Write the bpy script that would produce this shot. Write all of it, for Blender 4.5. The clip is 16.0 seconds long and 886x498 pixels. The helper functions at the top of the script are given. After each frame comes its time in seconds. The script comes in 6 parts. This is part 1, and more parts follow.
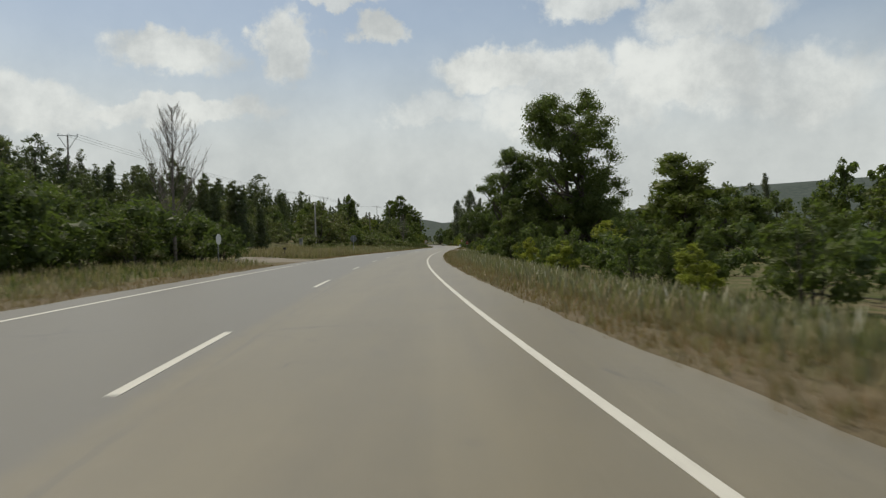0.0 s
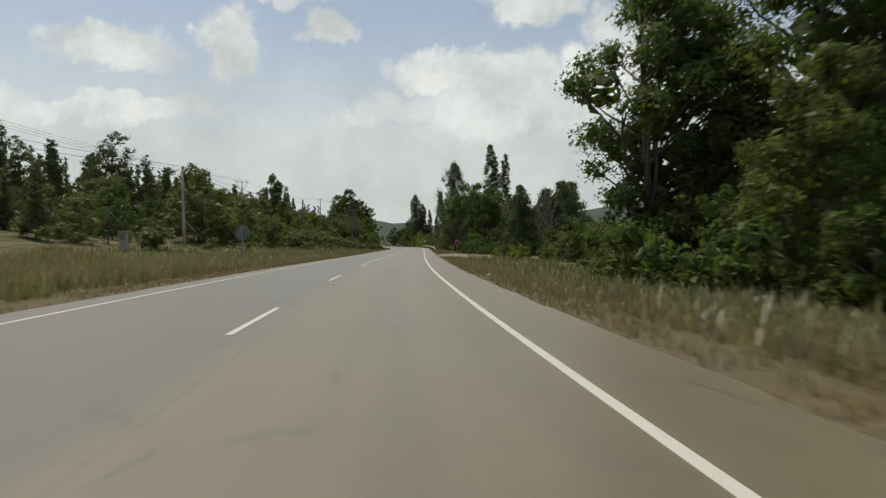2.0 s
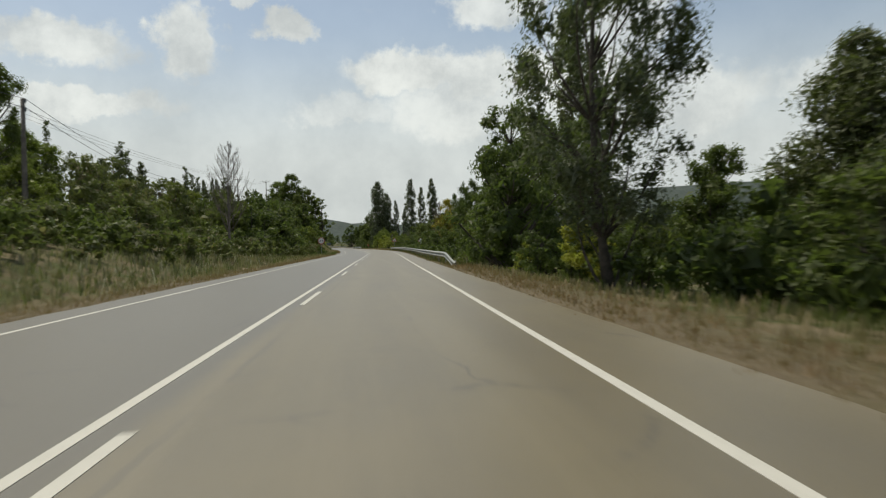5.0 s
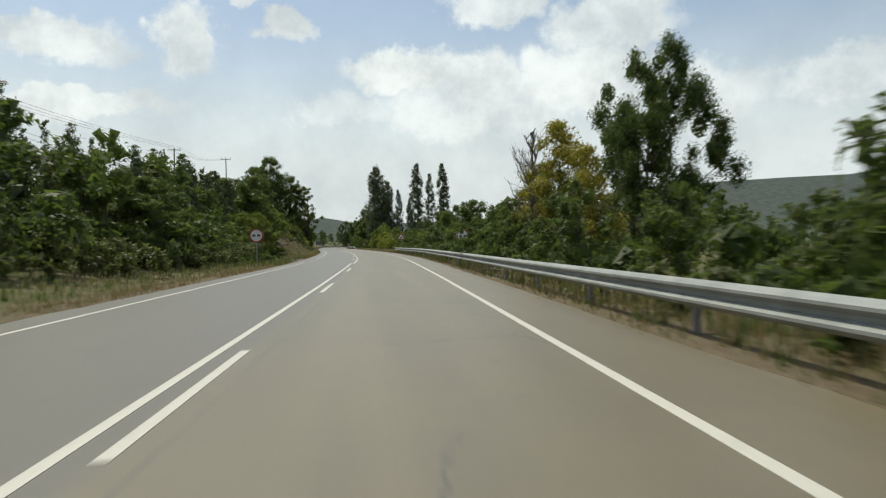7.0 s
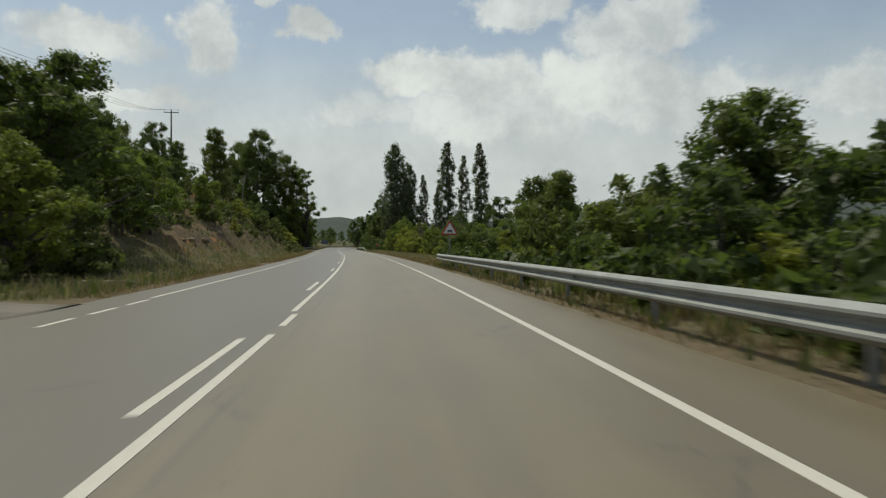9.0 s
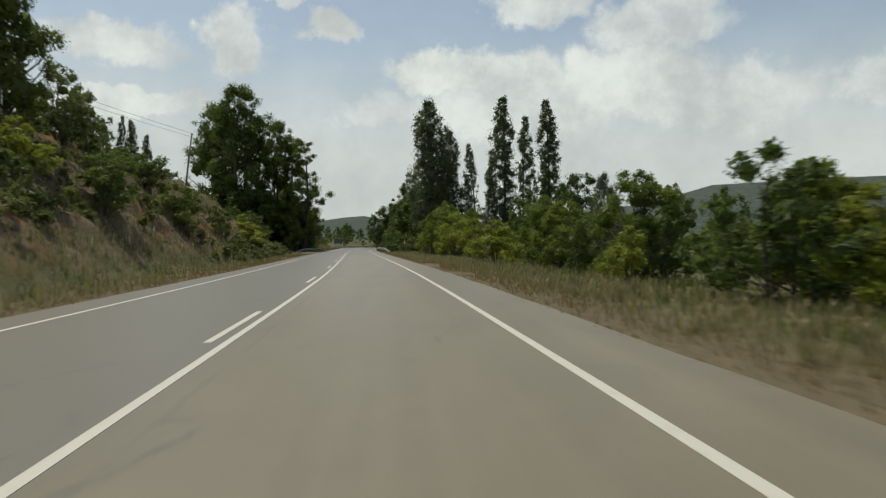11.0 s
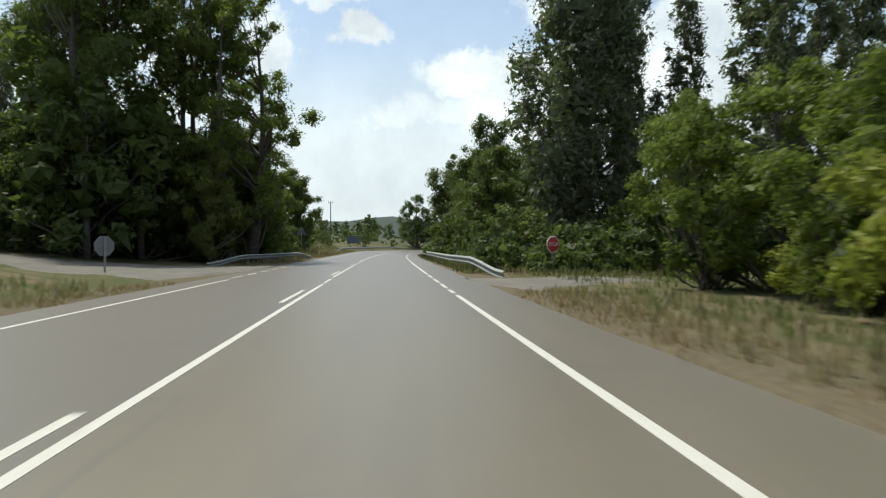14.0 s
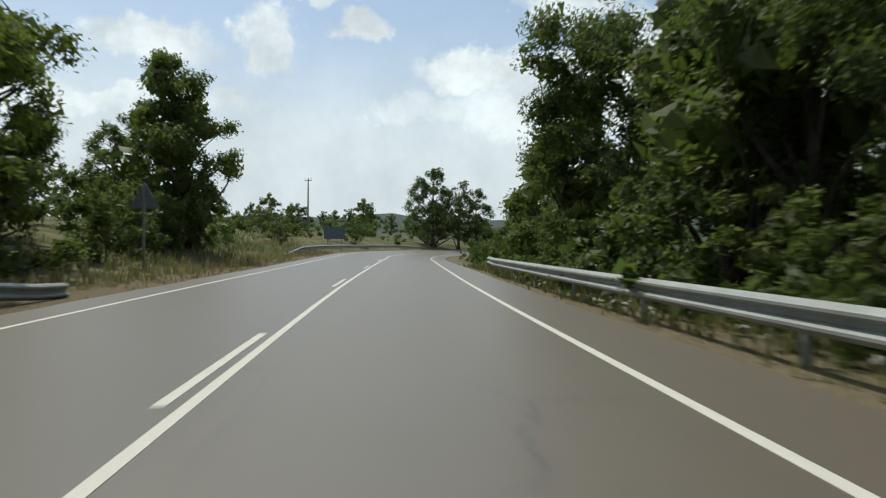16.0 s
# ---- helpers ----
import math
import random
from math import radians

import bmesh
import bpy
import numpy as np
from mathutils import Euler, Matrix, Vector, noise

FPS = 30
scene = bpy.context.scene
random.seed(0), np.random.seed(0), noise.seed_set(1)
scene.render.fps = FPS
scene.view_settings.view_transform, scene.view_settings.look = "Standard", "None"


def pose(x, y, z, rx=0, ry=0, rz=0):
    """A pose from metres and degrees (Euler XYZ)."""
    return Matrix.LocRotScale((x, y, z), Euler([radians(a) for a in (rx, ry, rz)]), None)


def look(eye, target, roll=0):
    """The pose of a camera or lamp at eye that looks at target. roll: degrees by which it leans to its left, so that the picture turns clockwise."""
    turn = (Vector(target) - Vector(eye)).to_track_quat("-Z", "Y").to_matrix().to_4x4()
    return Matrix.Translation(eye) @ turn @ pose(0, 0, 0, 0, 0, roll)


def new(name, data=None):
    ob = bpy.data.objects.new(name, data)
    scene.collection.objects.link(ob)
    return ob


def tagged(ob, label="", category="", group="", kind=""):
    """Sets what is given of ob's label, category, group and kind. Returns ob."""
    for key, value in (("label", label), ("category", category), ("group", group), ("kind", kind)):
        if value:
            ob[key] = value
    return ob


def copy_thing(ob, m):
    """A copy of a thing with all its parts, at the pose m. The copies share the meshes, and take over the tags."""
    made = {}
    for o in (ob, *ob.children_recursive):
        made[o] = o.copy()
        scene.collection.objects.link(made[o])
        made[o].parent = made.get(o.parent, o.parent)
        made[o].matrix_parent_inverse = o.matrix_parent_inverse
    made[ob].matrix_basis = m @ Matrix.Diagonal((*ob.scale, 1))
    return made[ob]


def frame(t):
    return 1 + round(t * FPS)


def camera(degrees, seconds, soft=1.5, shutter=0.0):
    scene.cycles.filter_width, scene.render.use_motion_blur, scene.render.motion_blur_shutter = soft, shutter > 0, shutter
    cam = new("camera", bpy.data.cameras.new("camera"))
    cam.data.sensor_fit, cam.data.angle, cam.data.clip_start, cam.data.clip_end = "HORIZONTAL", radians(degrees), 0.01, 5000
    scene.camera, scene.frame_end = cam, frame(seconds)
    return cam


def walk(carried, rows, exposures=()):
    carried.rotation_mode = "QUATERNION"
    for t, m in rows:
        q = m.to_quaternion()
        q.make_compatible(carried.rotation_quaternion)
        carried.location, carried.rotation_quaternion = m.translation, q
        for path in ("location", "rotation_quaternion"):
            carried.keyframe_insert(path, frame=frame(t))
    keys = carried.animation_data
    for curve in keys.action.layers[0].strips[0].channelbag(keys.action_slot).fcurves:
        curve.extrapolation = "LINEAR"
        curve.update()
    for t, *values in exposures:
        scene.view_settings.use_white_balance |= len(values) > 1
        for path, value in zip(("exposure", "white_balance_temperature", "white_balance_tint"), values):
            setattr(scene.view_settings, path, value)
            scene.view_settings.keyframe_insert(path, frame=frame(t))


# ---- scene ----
cam = camera(66.8, 16.0, soft=1.25, shutter=0.2)
PATH = [
    (0.0, (0.000, 0.000, 1.060), (0.000, 10.000, 0.982), -1.30),
    (0.5, (-0.980, 11.706, 1.059), (-0.797, 21.704, 0.981), -1.33),
    (1.0, (-1.744, 23.421, 1.058), (-1.378, 33.414, 0.980), -1.36),
    (1.5, (-2.305, 35.142, 1.058), (-1.773, 45.128, 0.979), -1.39),
    (2.0, (-2.647, 46.865, 1.062), (-1.906, 56.838, 0.983), -1.38),
    (2.5, (-2.748, 58.587, 1.070), (-1.816, 68.543, 0.977), -1.24),
    (3.0, (-2.646, 70.302, 1.078), (-1.561, 80.242, 1.000), -1.43),
    (3.5, (-2.390, 82.008, 1.086), (-1.199, 91.937, 1.020), -1.61),
    (4.0, (-2.037, 93.706, 1.096), (-0.783, 103.627, 1.000), -1.43),
    (4.5, (-1.623, 105.396, 1.105), (-0.326, 115.311, 1.044), -1.25),
    (5.0, (-1.160, 117.077, 1.109), (0.176, 126.987, 1.031), -1.25),
    (6.2, (0.037, 145.084, 1.109), (1.386, 154.992, 1.031), -1.23),
    (7.5, (1.337, 175.384, 1.109), (2.675, 185.293, 1.017), -1.20),
    (8.0, (1.804, 187.027, 1.113), (3.104, 196.942, 1.035), -0.81),
    (8.5, (2.208, 198.667, 1.121), (3.435, 208.591, 1.042), -0.31),
    (9.0, (2.492, 210.304, 1.128), (3.593, 220.243, 1.075), 0.19),
    (10.2, (2.655, 238.215, 1.127), (3.527, 248.177, 1.048), -0.10),
    (11.5, (2.180, 268.409, 1.122), (2.829, 278.387, 1.053), -0.56),
    (12.0, (1.786, 280.005, 1.121), (2.304, 289.991, 1.019), -0.62),
    (12.5, (1.249, 291.590, 1.119), (1.661, 301.581, 1.047), -0.68),
    (13.0, (0.637, 303.164, 1.117), (1.024, 313.156, 1.016), -0.51),
    (13.5, (0.001, 314.731, 1.116), (0.364, 324.724, 1.037), -0.34),
    (14.0, (-0.673, 326.290, 1.114), (-0.350, 336.284, 1.064), -0.16),
    (14.5, (-1.378, 337.840, 1.113), (-1.067, 347.835, 1.044), 0.01),
    (15.0, (-2.089, 349.384, 1.112), (-1.778, 359.379, 1.034), 0.17),
    (15.5, (-2.796, 360.922, 1.112), (-2.478, 370.916, 1.034), 0.33),
    (16.0, (-3.484, 372.454, 1.112), (-3.142, 382.448, 1.034), 0.50),
]
walk(cam, [(t, look(eye, target, roll)) for t, eye, target, roll in PATH],
     exposures=[(0.0, -0.22, 6780, 6), (1.5, -0.18, 6790, 7), (2.5, -0.14, 6740, 5), (3.5, -0.20, 6720, 4), (5.2, -0.08, 6750, 5), (7.3, 0.10, 6530, 3), (8.0, -0.14, 6530, 3), (8.5, -0.30, 6650, 2), (9.0, -0.26, 6720, 3),
                (11.5, -0.16, 6760, 3), (12.5, 0.0, 6780, 4), (13.2, 0.0, 6600, 3), (13.8, 0.28, 6280, 3), (14.5, 0.42, 6370, 4), (15.0, 0.40, 6320, 4), (15.5, 0.34, 6300, 4), (16.0, 0.12, 6230, 3)])

# ---- light ----
SUN_AZ, SUN_EL = -40.0, 64.0       # degrees: clockwise from +y, above the horizon


def wired(tree, kind, **values):
    node = tree.nodes.new(kind)
    for key, value in values.items():
        node.inputs[key].default_value = value
    return node


def attribute_node(tree, name):
    node = tree.nodes.new("ShaderNodeAttribute")
    node.attribute_name = name
    return node.outputs["Fac"]


def math_node(tree, op, a, b=None, clamp=False):
    node = tree.nodes.new("ShaderNodeMath")
    node.operation, node.use_clamp = op, clamp
    for i, value in enumerate((a, b)):
        if value is None:
            continue
        if isinstance(value, (int, float)):
            node.inputs[i].default_value = value
        else:
            tree.links.new(value, node.inputs[i])
    return node.outputs[0]


def vec_node(tree, op, a, b=None):
    node = tree.nodes.new("ShaderNodeVectorMath")
    node.operation = op
    for i, value in enumerate((a, b)):
        if value is None:
            continue
        if isinstance(value, tuple):
            node.inputs[i].default_value = value
        else:
            tree.links.new(value, node.inputs[i])
    return node.outputs["Value"] if op in ("LENGTH", "DOT_PRODUCT") else node.outputs["Vector"]


def range_node(tree, value, lo, hi, to_lo=0.0, to_hi=1.0, smooth=False):
    node = tree.nodes.new("ShaderNodeMapRange")
    node.interpolation_type = "SMOOTHSTEP" if smooth else "LINEAR"
    tree.links.new(value, node.inputs["Value"])
    for key, number in zip(("From Min", "From Max", "To Min", "To Max"), (lo, hi, to_lo, to_hi)):
        node.inputs[key].default_value = number
    return node.outputs["Result"]


def noise_node(tree, vector, scale, detail=4.0, rough=0.55):
    node = wired(tree, "ShaderNodeTexNoise", Scale=scale, Detail=detail, Roughness=rough)
    if vector is not None:
        tree.links.new(vector, node.inputs["Vector"])
    return node


def mix_colour(tree, factor, a, b, blend="MIX"):
    node = tree.nodes.new("ShaderNodeMix")
    node.data_type, node.blend_type = "RGBA", blend
    for socket, value in ((node.inputs[0], factor), (node.inputs[6], a), (node.inputs[7], b)):
        if isinstance(value, (int, float)):
            socket.default_value = value
        elif isinstance(value, tuple):
            socket.default_value = (*value, 1.0)
        else:
            tree.links.new(value, socket)
    return node.outputs[2]


def build_sky():
    """A Nishita sky with broken cumulus over a milky lower sky."""
    world = bpy.data.worlds.new("sky")
    scene.world = world
    world.use_nodes = True
    tree = world.node_tree
    tree.nodes.clear()
    sky = wired(tree, "ShaderNodeTexSky")
    sky.sky_type, sky.sun_disc, sky.dust_density = "NISHITA", False, 1.6
    sky.sun_elevation, sky.sun_rotation = radians(SUN_EL), radians(SUN_AZ)
    blue = vec_node(tree, "MULTIPLY", sky.outputs[0], (0.125, 0.122, 0.118))
    way = wired(tree, "ShaderNodeTexCoord").outputs["Generated"]
    parts = wired(tree, "ShaderNodeSeparateXYZ")
    tree.links.new(way, parts.inputs[0])
    azimuth = math_node(tree, "ARCTAN2", parts.outputs[0], parts.outputs[1])
    height = math_node(tree, "ARCSINE", parts.outputs[2])
    flat = wired(tree, "ShaderNodeCombineXYZ")
    tree.links.new(azimuth, flat.inputs[0])
    tree.links.new(height, flat.inputs[1])
    puff = noise_node(tree, way, 9.0, 7.0, 0.62)
    fine = noise_node(tree, way, 30.0, 6.0, 0.6)
    shift = vec_node(tree, "MULTIPLY", vec_node(tree, "SUBTRACT", puff.outputs["Color"], (0.5, 0.5, 0.5)), (0.16, 0.10, 0.0))
    shift2 = vec_node(tree, "MULTIPLY", vec_node(tree, "SUBTRACT", fine.outputs["Color"], (0.5, 0.5, 0.5)), (0.07, 0.055, 0.0))
    bent = vec_node(tree, "ADD", vec_node(tree, "ADD", flat.outputs[0], shift), shift2)
    # cumulus heads: azimuth, height, half width, half height (degrees)
    heads = [(-5.7, 17.2, 3.0, 1.6, 1.0), (-13.0, 16.2, 2.7, 3.0, 0.95), (-22.0, 15.4, 5.2, 2.0, 0.95), (-21.0, 10.9, 7.5, 1.3, 0.9),
             (-31.0, 11.0, 6.0, 2.2, 0.8), (12.8, 19.4, 4.5, 1.8, 0.9), (22.0, 17.4, 6.0, 2.6, 0.9), (4.5, 14.4, 5.5, 2.1, 1.0), (11.0, 14.0, 5.0, 2.3, 0.95), (0.5, 11.2, 5.0, 1.5, 0.55), (27.5, 11.5, 7.0, 3.2, 0.8),
             (12.0, 11.6, 8.5, 3.0, 0.8), (20.0, 13.2, 7.0, 3.0, 0.95), (-8.5, 20.2, 4.0, 1.1, 0.85), (-38.0, 17.0, 4.0, 1.4, 0.8),
             (42.0, 12.0, 9.0, 2.0, 0.7), (-1.0, 25.0, 8.0, 2.2, 0.8), (28.0, 25.0, 8.0, 2.2, 0.8), (-58.0, 14.0, 10.0, 3.0, 0.8)]
    mask = None
    for az, el, half_w, half_h, thick in heads:
        away = vec_node(tree, "SUBTRACT", bent, (radians(az), radians(el), 0.0))
        away = vec_node(tree, "MULTIPLY", away, (1 / radians(half_w), 1 / radians(half_h), 0.0))
        head = range_node(tree, vec_node(tree, "LENGTH", away), 1.12, 0.64, 0.0, thick, smooth=True)
        mask = head if mask is None else math_node(tree, "MAXIMUM", mask, head)
    # cloud deck elsewhere, seen on a flat layer
    lift = math_node(tree, "MAXIMUM", parts.outputs[2], 0.06)
    layer = wired(tree, "ShaderNodeCombineXYZ")
    tree.links.new(math_node(tree, "DIVIDE", parts.outputs[0], lift), layer.inputs[0])
    tree.links.new(math_node(tree, "DIVIDE", parts.outputs[1], lift), layer.inputs[1])
    deck = noise_node(tree, layer.outputs[0], 0.55, 7.0, 0.6)
    streak = range_node(tree, deck.outputs["Fac"], 0.46, 0.76, 0.0, 0.55, smooth=True)
    high = range_node(tree, height, radians(24.0), radians(34.0), 0.0, 0.35, smooth=True)
    deck_mask = math_node(tree, "MULTIPLY", range_node(tree, deck.outputs["Fac"], 0.48, 0.62, 0.0, 1.0, smooth=True), high)
    milk = range_node(tree, height, radians(19.5), radians(6.0), 0.20, 0.97, smooth=True)
    veil = math_node(tree, "MAXIMUM", streak, milk)
    body = range_node(tree, puff.outputs["Fac"], 0.30, 0.68, 0.0, 1.0, smooth=True)
    grey = mix_colour(tree, range_node(tree, puff.outputs["Fac"], 0.36, 0.66), (0.60, 0.635, 0.66), (0.73, 0.765, 0.785))
    white = mix_colour(tree, body, (0.58, 0.61, 0.635), (0.93, 0.95, 0.95))
    colour = mix_colour(tree, veil, blue, grey)
    colour = mix_colour(tree, math_node(tree, "MULTIPLY", math_node(tree, "MAXIMUM", mask, deck_mask), 0.93), colour, white)
    back = wired(tree, "ShaderNodeBackground", Strength=1.0)
    tree.links.new(colour, back.inputs["Color"])
    out = wired(tree, "ShaderNodeOutputWorld")
    tree.links.new(back.outputs[0], out.inputs["Surface"])


build_sky()
sun_lamp = new("sun", bpy.data.lights.new("sun", "SUN"))
sun_lamp.data.energy, sun_lamp.data.angle, sun_lamp.data.color = 3.3, radians(0.7), (1.0, 0.93, 0.80)
sun_from = Vector((math.sin(radians(SUN_AZ)) * math.cos(radians(SUN_EL)), math.cos(radians(SUN_AZ)) * math.cos(radians(SUN_EL)), math.sin(radians(SUN_EL))))
sun_lamp.matrix_world = look(sun_from * 200, (0, 0, 0))


# ---- materials ----
def material(name):
    mat = bpy.data.materials.new(name)
    mat.use_nodes = True
    tree = mat.node_tree
    shader = tree.nodes["Principled BSDF"]
    return mat, tree, shader


def place_of(tree, kind="Object"):
    return wired(tree, "ShaderNodeTexCoord").outputs[kind]


def bumped(tree, shader, height, strength, distance):
    node = wired(tree, "ShaderNodeBump", Strength=strength, Distance=distance)
    tree.links.new(height, node.inputs["Height"])
    tree.links.new(node.outputs[0], shader.inputs["Normal"])


def speckled(name, dark, light, scale, rough=0.7, metal=0.0, grain=0.0, bump=0.0, stain=None, stain_scale=1.0):
    """A surface with coarse and fine variation."""
    mat, tree, shader = material(name)
    where = place_of(tree)
    coarse = noise_node(tree, where, scale, 5.0)
    fine = noise_node(tree, where, scale * 14, 3.0)
    both = math_node(tree, "ADD", math_node(tree, "MULTIPLY", coarse.outputs["Fac"], 0.65), math_node(tree, "MULTIPLY", fine.outputs["Fac"], 0.35))
    colour = mix_colour(tree, range_node(tree, both, 0.36, 0.64), dark, light)
    if stain:
        spots = noise_node(tree, where, stain_scale, 6.0, 0.65)
        colour = mix_colour(tree, range_node(tree, spots.outputs["Fac"], 0.56, 0.72), colour, stain)
    tree.links.new(colour, shader.inputs["Base Color"])
    shader.inputs["Roughness"].default_value, shader.inputs["Metallic"].default_value = rough, metal
    if bump:
        bumped(tree, shader, both, 0.6, bump)
    return mat


def asphalt_material():
    mat, tree, shader = material("worn_asphalt")
    where = place_of(tree)
    uv = attribute_node(tree, "across")
    big = noise_node(tree, where, 0.35, 5.0, 0.6)
    mid = noise_node(tree, where, 3.0, 5.0, 0.65)
    grit = noise_node(tree, where, 70.0, 2.0, 0.6)
    base = mix_colour(tree, range_node(tree, mid.outputs["Fac"], 0.3, 0.7), (0.106, 0.088, 0.047), (0.136, 0.110, 0.060))
    base = mix_colour(tree, range_node(tree, big.outputs["Fac"], 0.40, 0.66, 0.0, 0.6), base, (0.152, 0.124, 0.067))
    blot = noise_node(tree, vec_node(tree, "MULTIPLY", where, (1.0, 0.45, 1.0)), 0.9, 4.0, 0.55)
    base = mix_colour(tree, range_node(tree, blot.outputs["Fac"], 0.46, 0.62, 0.0, 0.75, smooth=True), base, (0.115, 0.096, 0.056))
    # faint streaks along the lanes and old patches
    long = vec_node(tree, "MULTIPLY", where, (1.6, 0.045, 1.0))
    streaks = noise_node(tree, long, 1.0, 5.0, 0.6)
    base = mix_colour(tree, range_node(tree, streaks.outputs["Fac"], 0.48, 0.70, 0.0, 0.55), base, (0.100, 0.082, 0.047))
    base = mix_colour(tree, range_node(tree, streaks.outputs["Fac"], 0.48, 0.30, 0.0, 0.5), base, (0.182, 0.149, 0.086))
    # wheel tracks polished paler; the far lane a cooler, darker tone
    lane = math_node(tree, "ABSOLUTE", math_node(tree, "SUBTRACT", math_node(tree, "ABSOLUTE", uv), 1.75))
    track = range_node(tree, math_node(tree, "ABSOLUTE", math_node(tree, "SUBTRACT", lane, 0.78)), 0.45, 0.1, 0.0, 0.30, smooth=True)
    base = mix_colour(tree, track, base, (0.160, 0.132, 0.071))
    far_lane = range_node(tree, math_node(tree, "ADD", uv, math_node(tree, "MULTIPLY", mid.outputs["Fac"], 0.25)), 0.42, 0.12, 0.0, 0.85, smooth=True)
    base = mix_colour(tree, far_lane, base, (0.082, 0.075, 0.059))
    edge = range_node(tree, math_node(tree, "ADD", math_node(tree, "ABSOLUTE", uv), math_node(tree, "MULTIPLY", mid.outputs["Fac"], 0.5)), 4.75, 5.2, 0.0, 0.55, smooth=True)
    base = mix_colour(tree, edge, base, (0.200, 0.150, 0.080))
    base = mix_colour(tree, range_node(tree, grit.outputs["Fac"], 0.35, 0.70, 0.0, 0.35), base, (0.200, 0.169, 0.106))
    # a greyer, darker tone beyond the last junction
    along = wired(tree, "ShaderNodeSeparateXYZ")
    tree.links.new(where, along.inputs[0])
    grey_stretch = range_node(tree, math_node(tree, "ADD", along.outputs[1], math_node(tree, "MULTIPLY", mid.outputs["Fac"], 2.0)), 316.0, 344.0, 0.0, 0.72)
    base = mix_colour(tree, grey_stretch, base, (0.088, 0.072, 0.057))
    # construction joint beside the centre line, broken and dark
    wob = noise_node(tree, where, 0.9, 4.0, 0.7)
    joint = math_node(tree, "ABSOLUTE", math_node(tree, "SUBTRACT", uv, math_node(tree, "ADD", 0.30, math_node(tree, "MULTIPLY", wob.outputs["Fac"], 0.16))))
    joint = math_node(tree, "MULTIPLY", range_node(tree, joint, 0.05, 0.015, smooth=True), range_node(tree, big.outputs["Fac"], 0.42, 0.52))
    base = mix_colour(tree, math_node(tree, "MULTIPLY", joint, 0.38), base, (0.069, 0.063, 0.049))
    # fine cracks, here and there
    cell = wired(tree, "ShaderNodeTexVoronoi", Scale=0.42)
    cell.feature = "DISTANCE_TO_EDGE"
    tree.links.new(vec_node(tree, "ADD", where, vec_node(tree, "MULTIPLY", wob.outputs["Color"], (0.7, 0.7, 0.0))), cell.inputs["Vector"])
    crack = math_node(tree, "MULTIPLY", range_node(tree, cell.outputs["Distance"], 0.012, 0.004), range_node(tree, blot.outputs["Fac"], 0.54, 0.60))
    base = mix_colour(tree, math_node(tree, "MULTIPLY", crack, 0.55), base, (0.045, 0.040, 0.032))
    tree.links.new(base, shader.inputs["Base Color"])
    shader.inputs["Roughness"].default_value = 0.44
    shader.inputs["Specular IOR Level"].default_value = 0.95
    bumped(tree, shader, grit.outputs["Fac"], 0.35, 0.006)
    return mat


def paint_material():
    mat, tree, shader = material("road_paint")
    where = place_of(tree)
    worn = noise_node(tree, where, 9.0, 6.0, 0.7)
    grit = noise_node(tree, where, 60.0, 3.0, 0.6)
    base = mix_colour(tree, range_node(tree, worn.outputs["Fac"], 0.52, 0.78, 0.0, 0.55), (0.50, 0.485, 0.43), (0.26, 0.245, 0.205))
    base = mix_colour(tree, range_node(tree, grit.outputs["Fac"], 0.60, 0.75, 0.0, 0.4), base, (0.26, 0.245, 0.215))
    tree.links.new(base, shader.inputs["Base Color"])
    shader.inputs["Roughness"].default_value = 0.7
    return mat


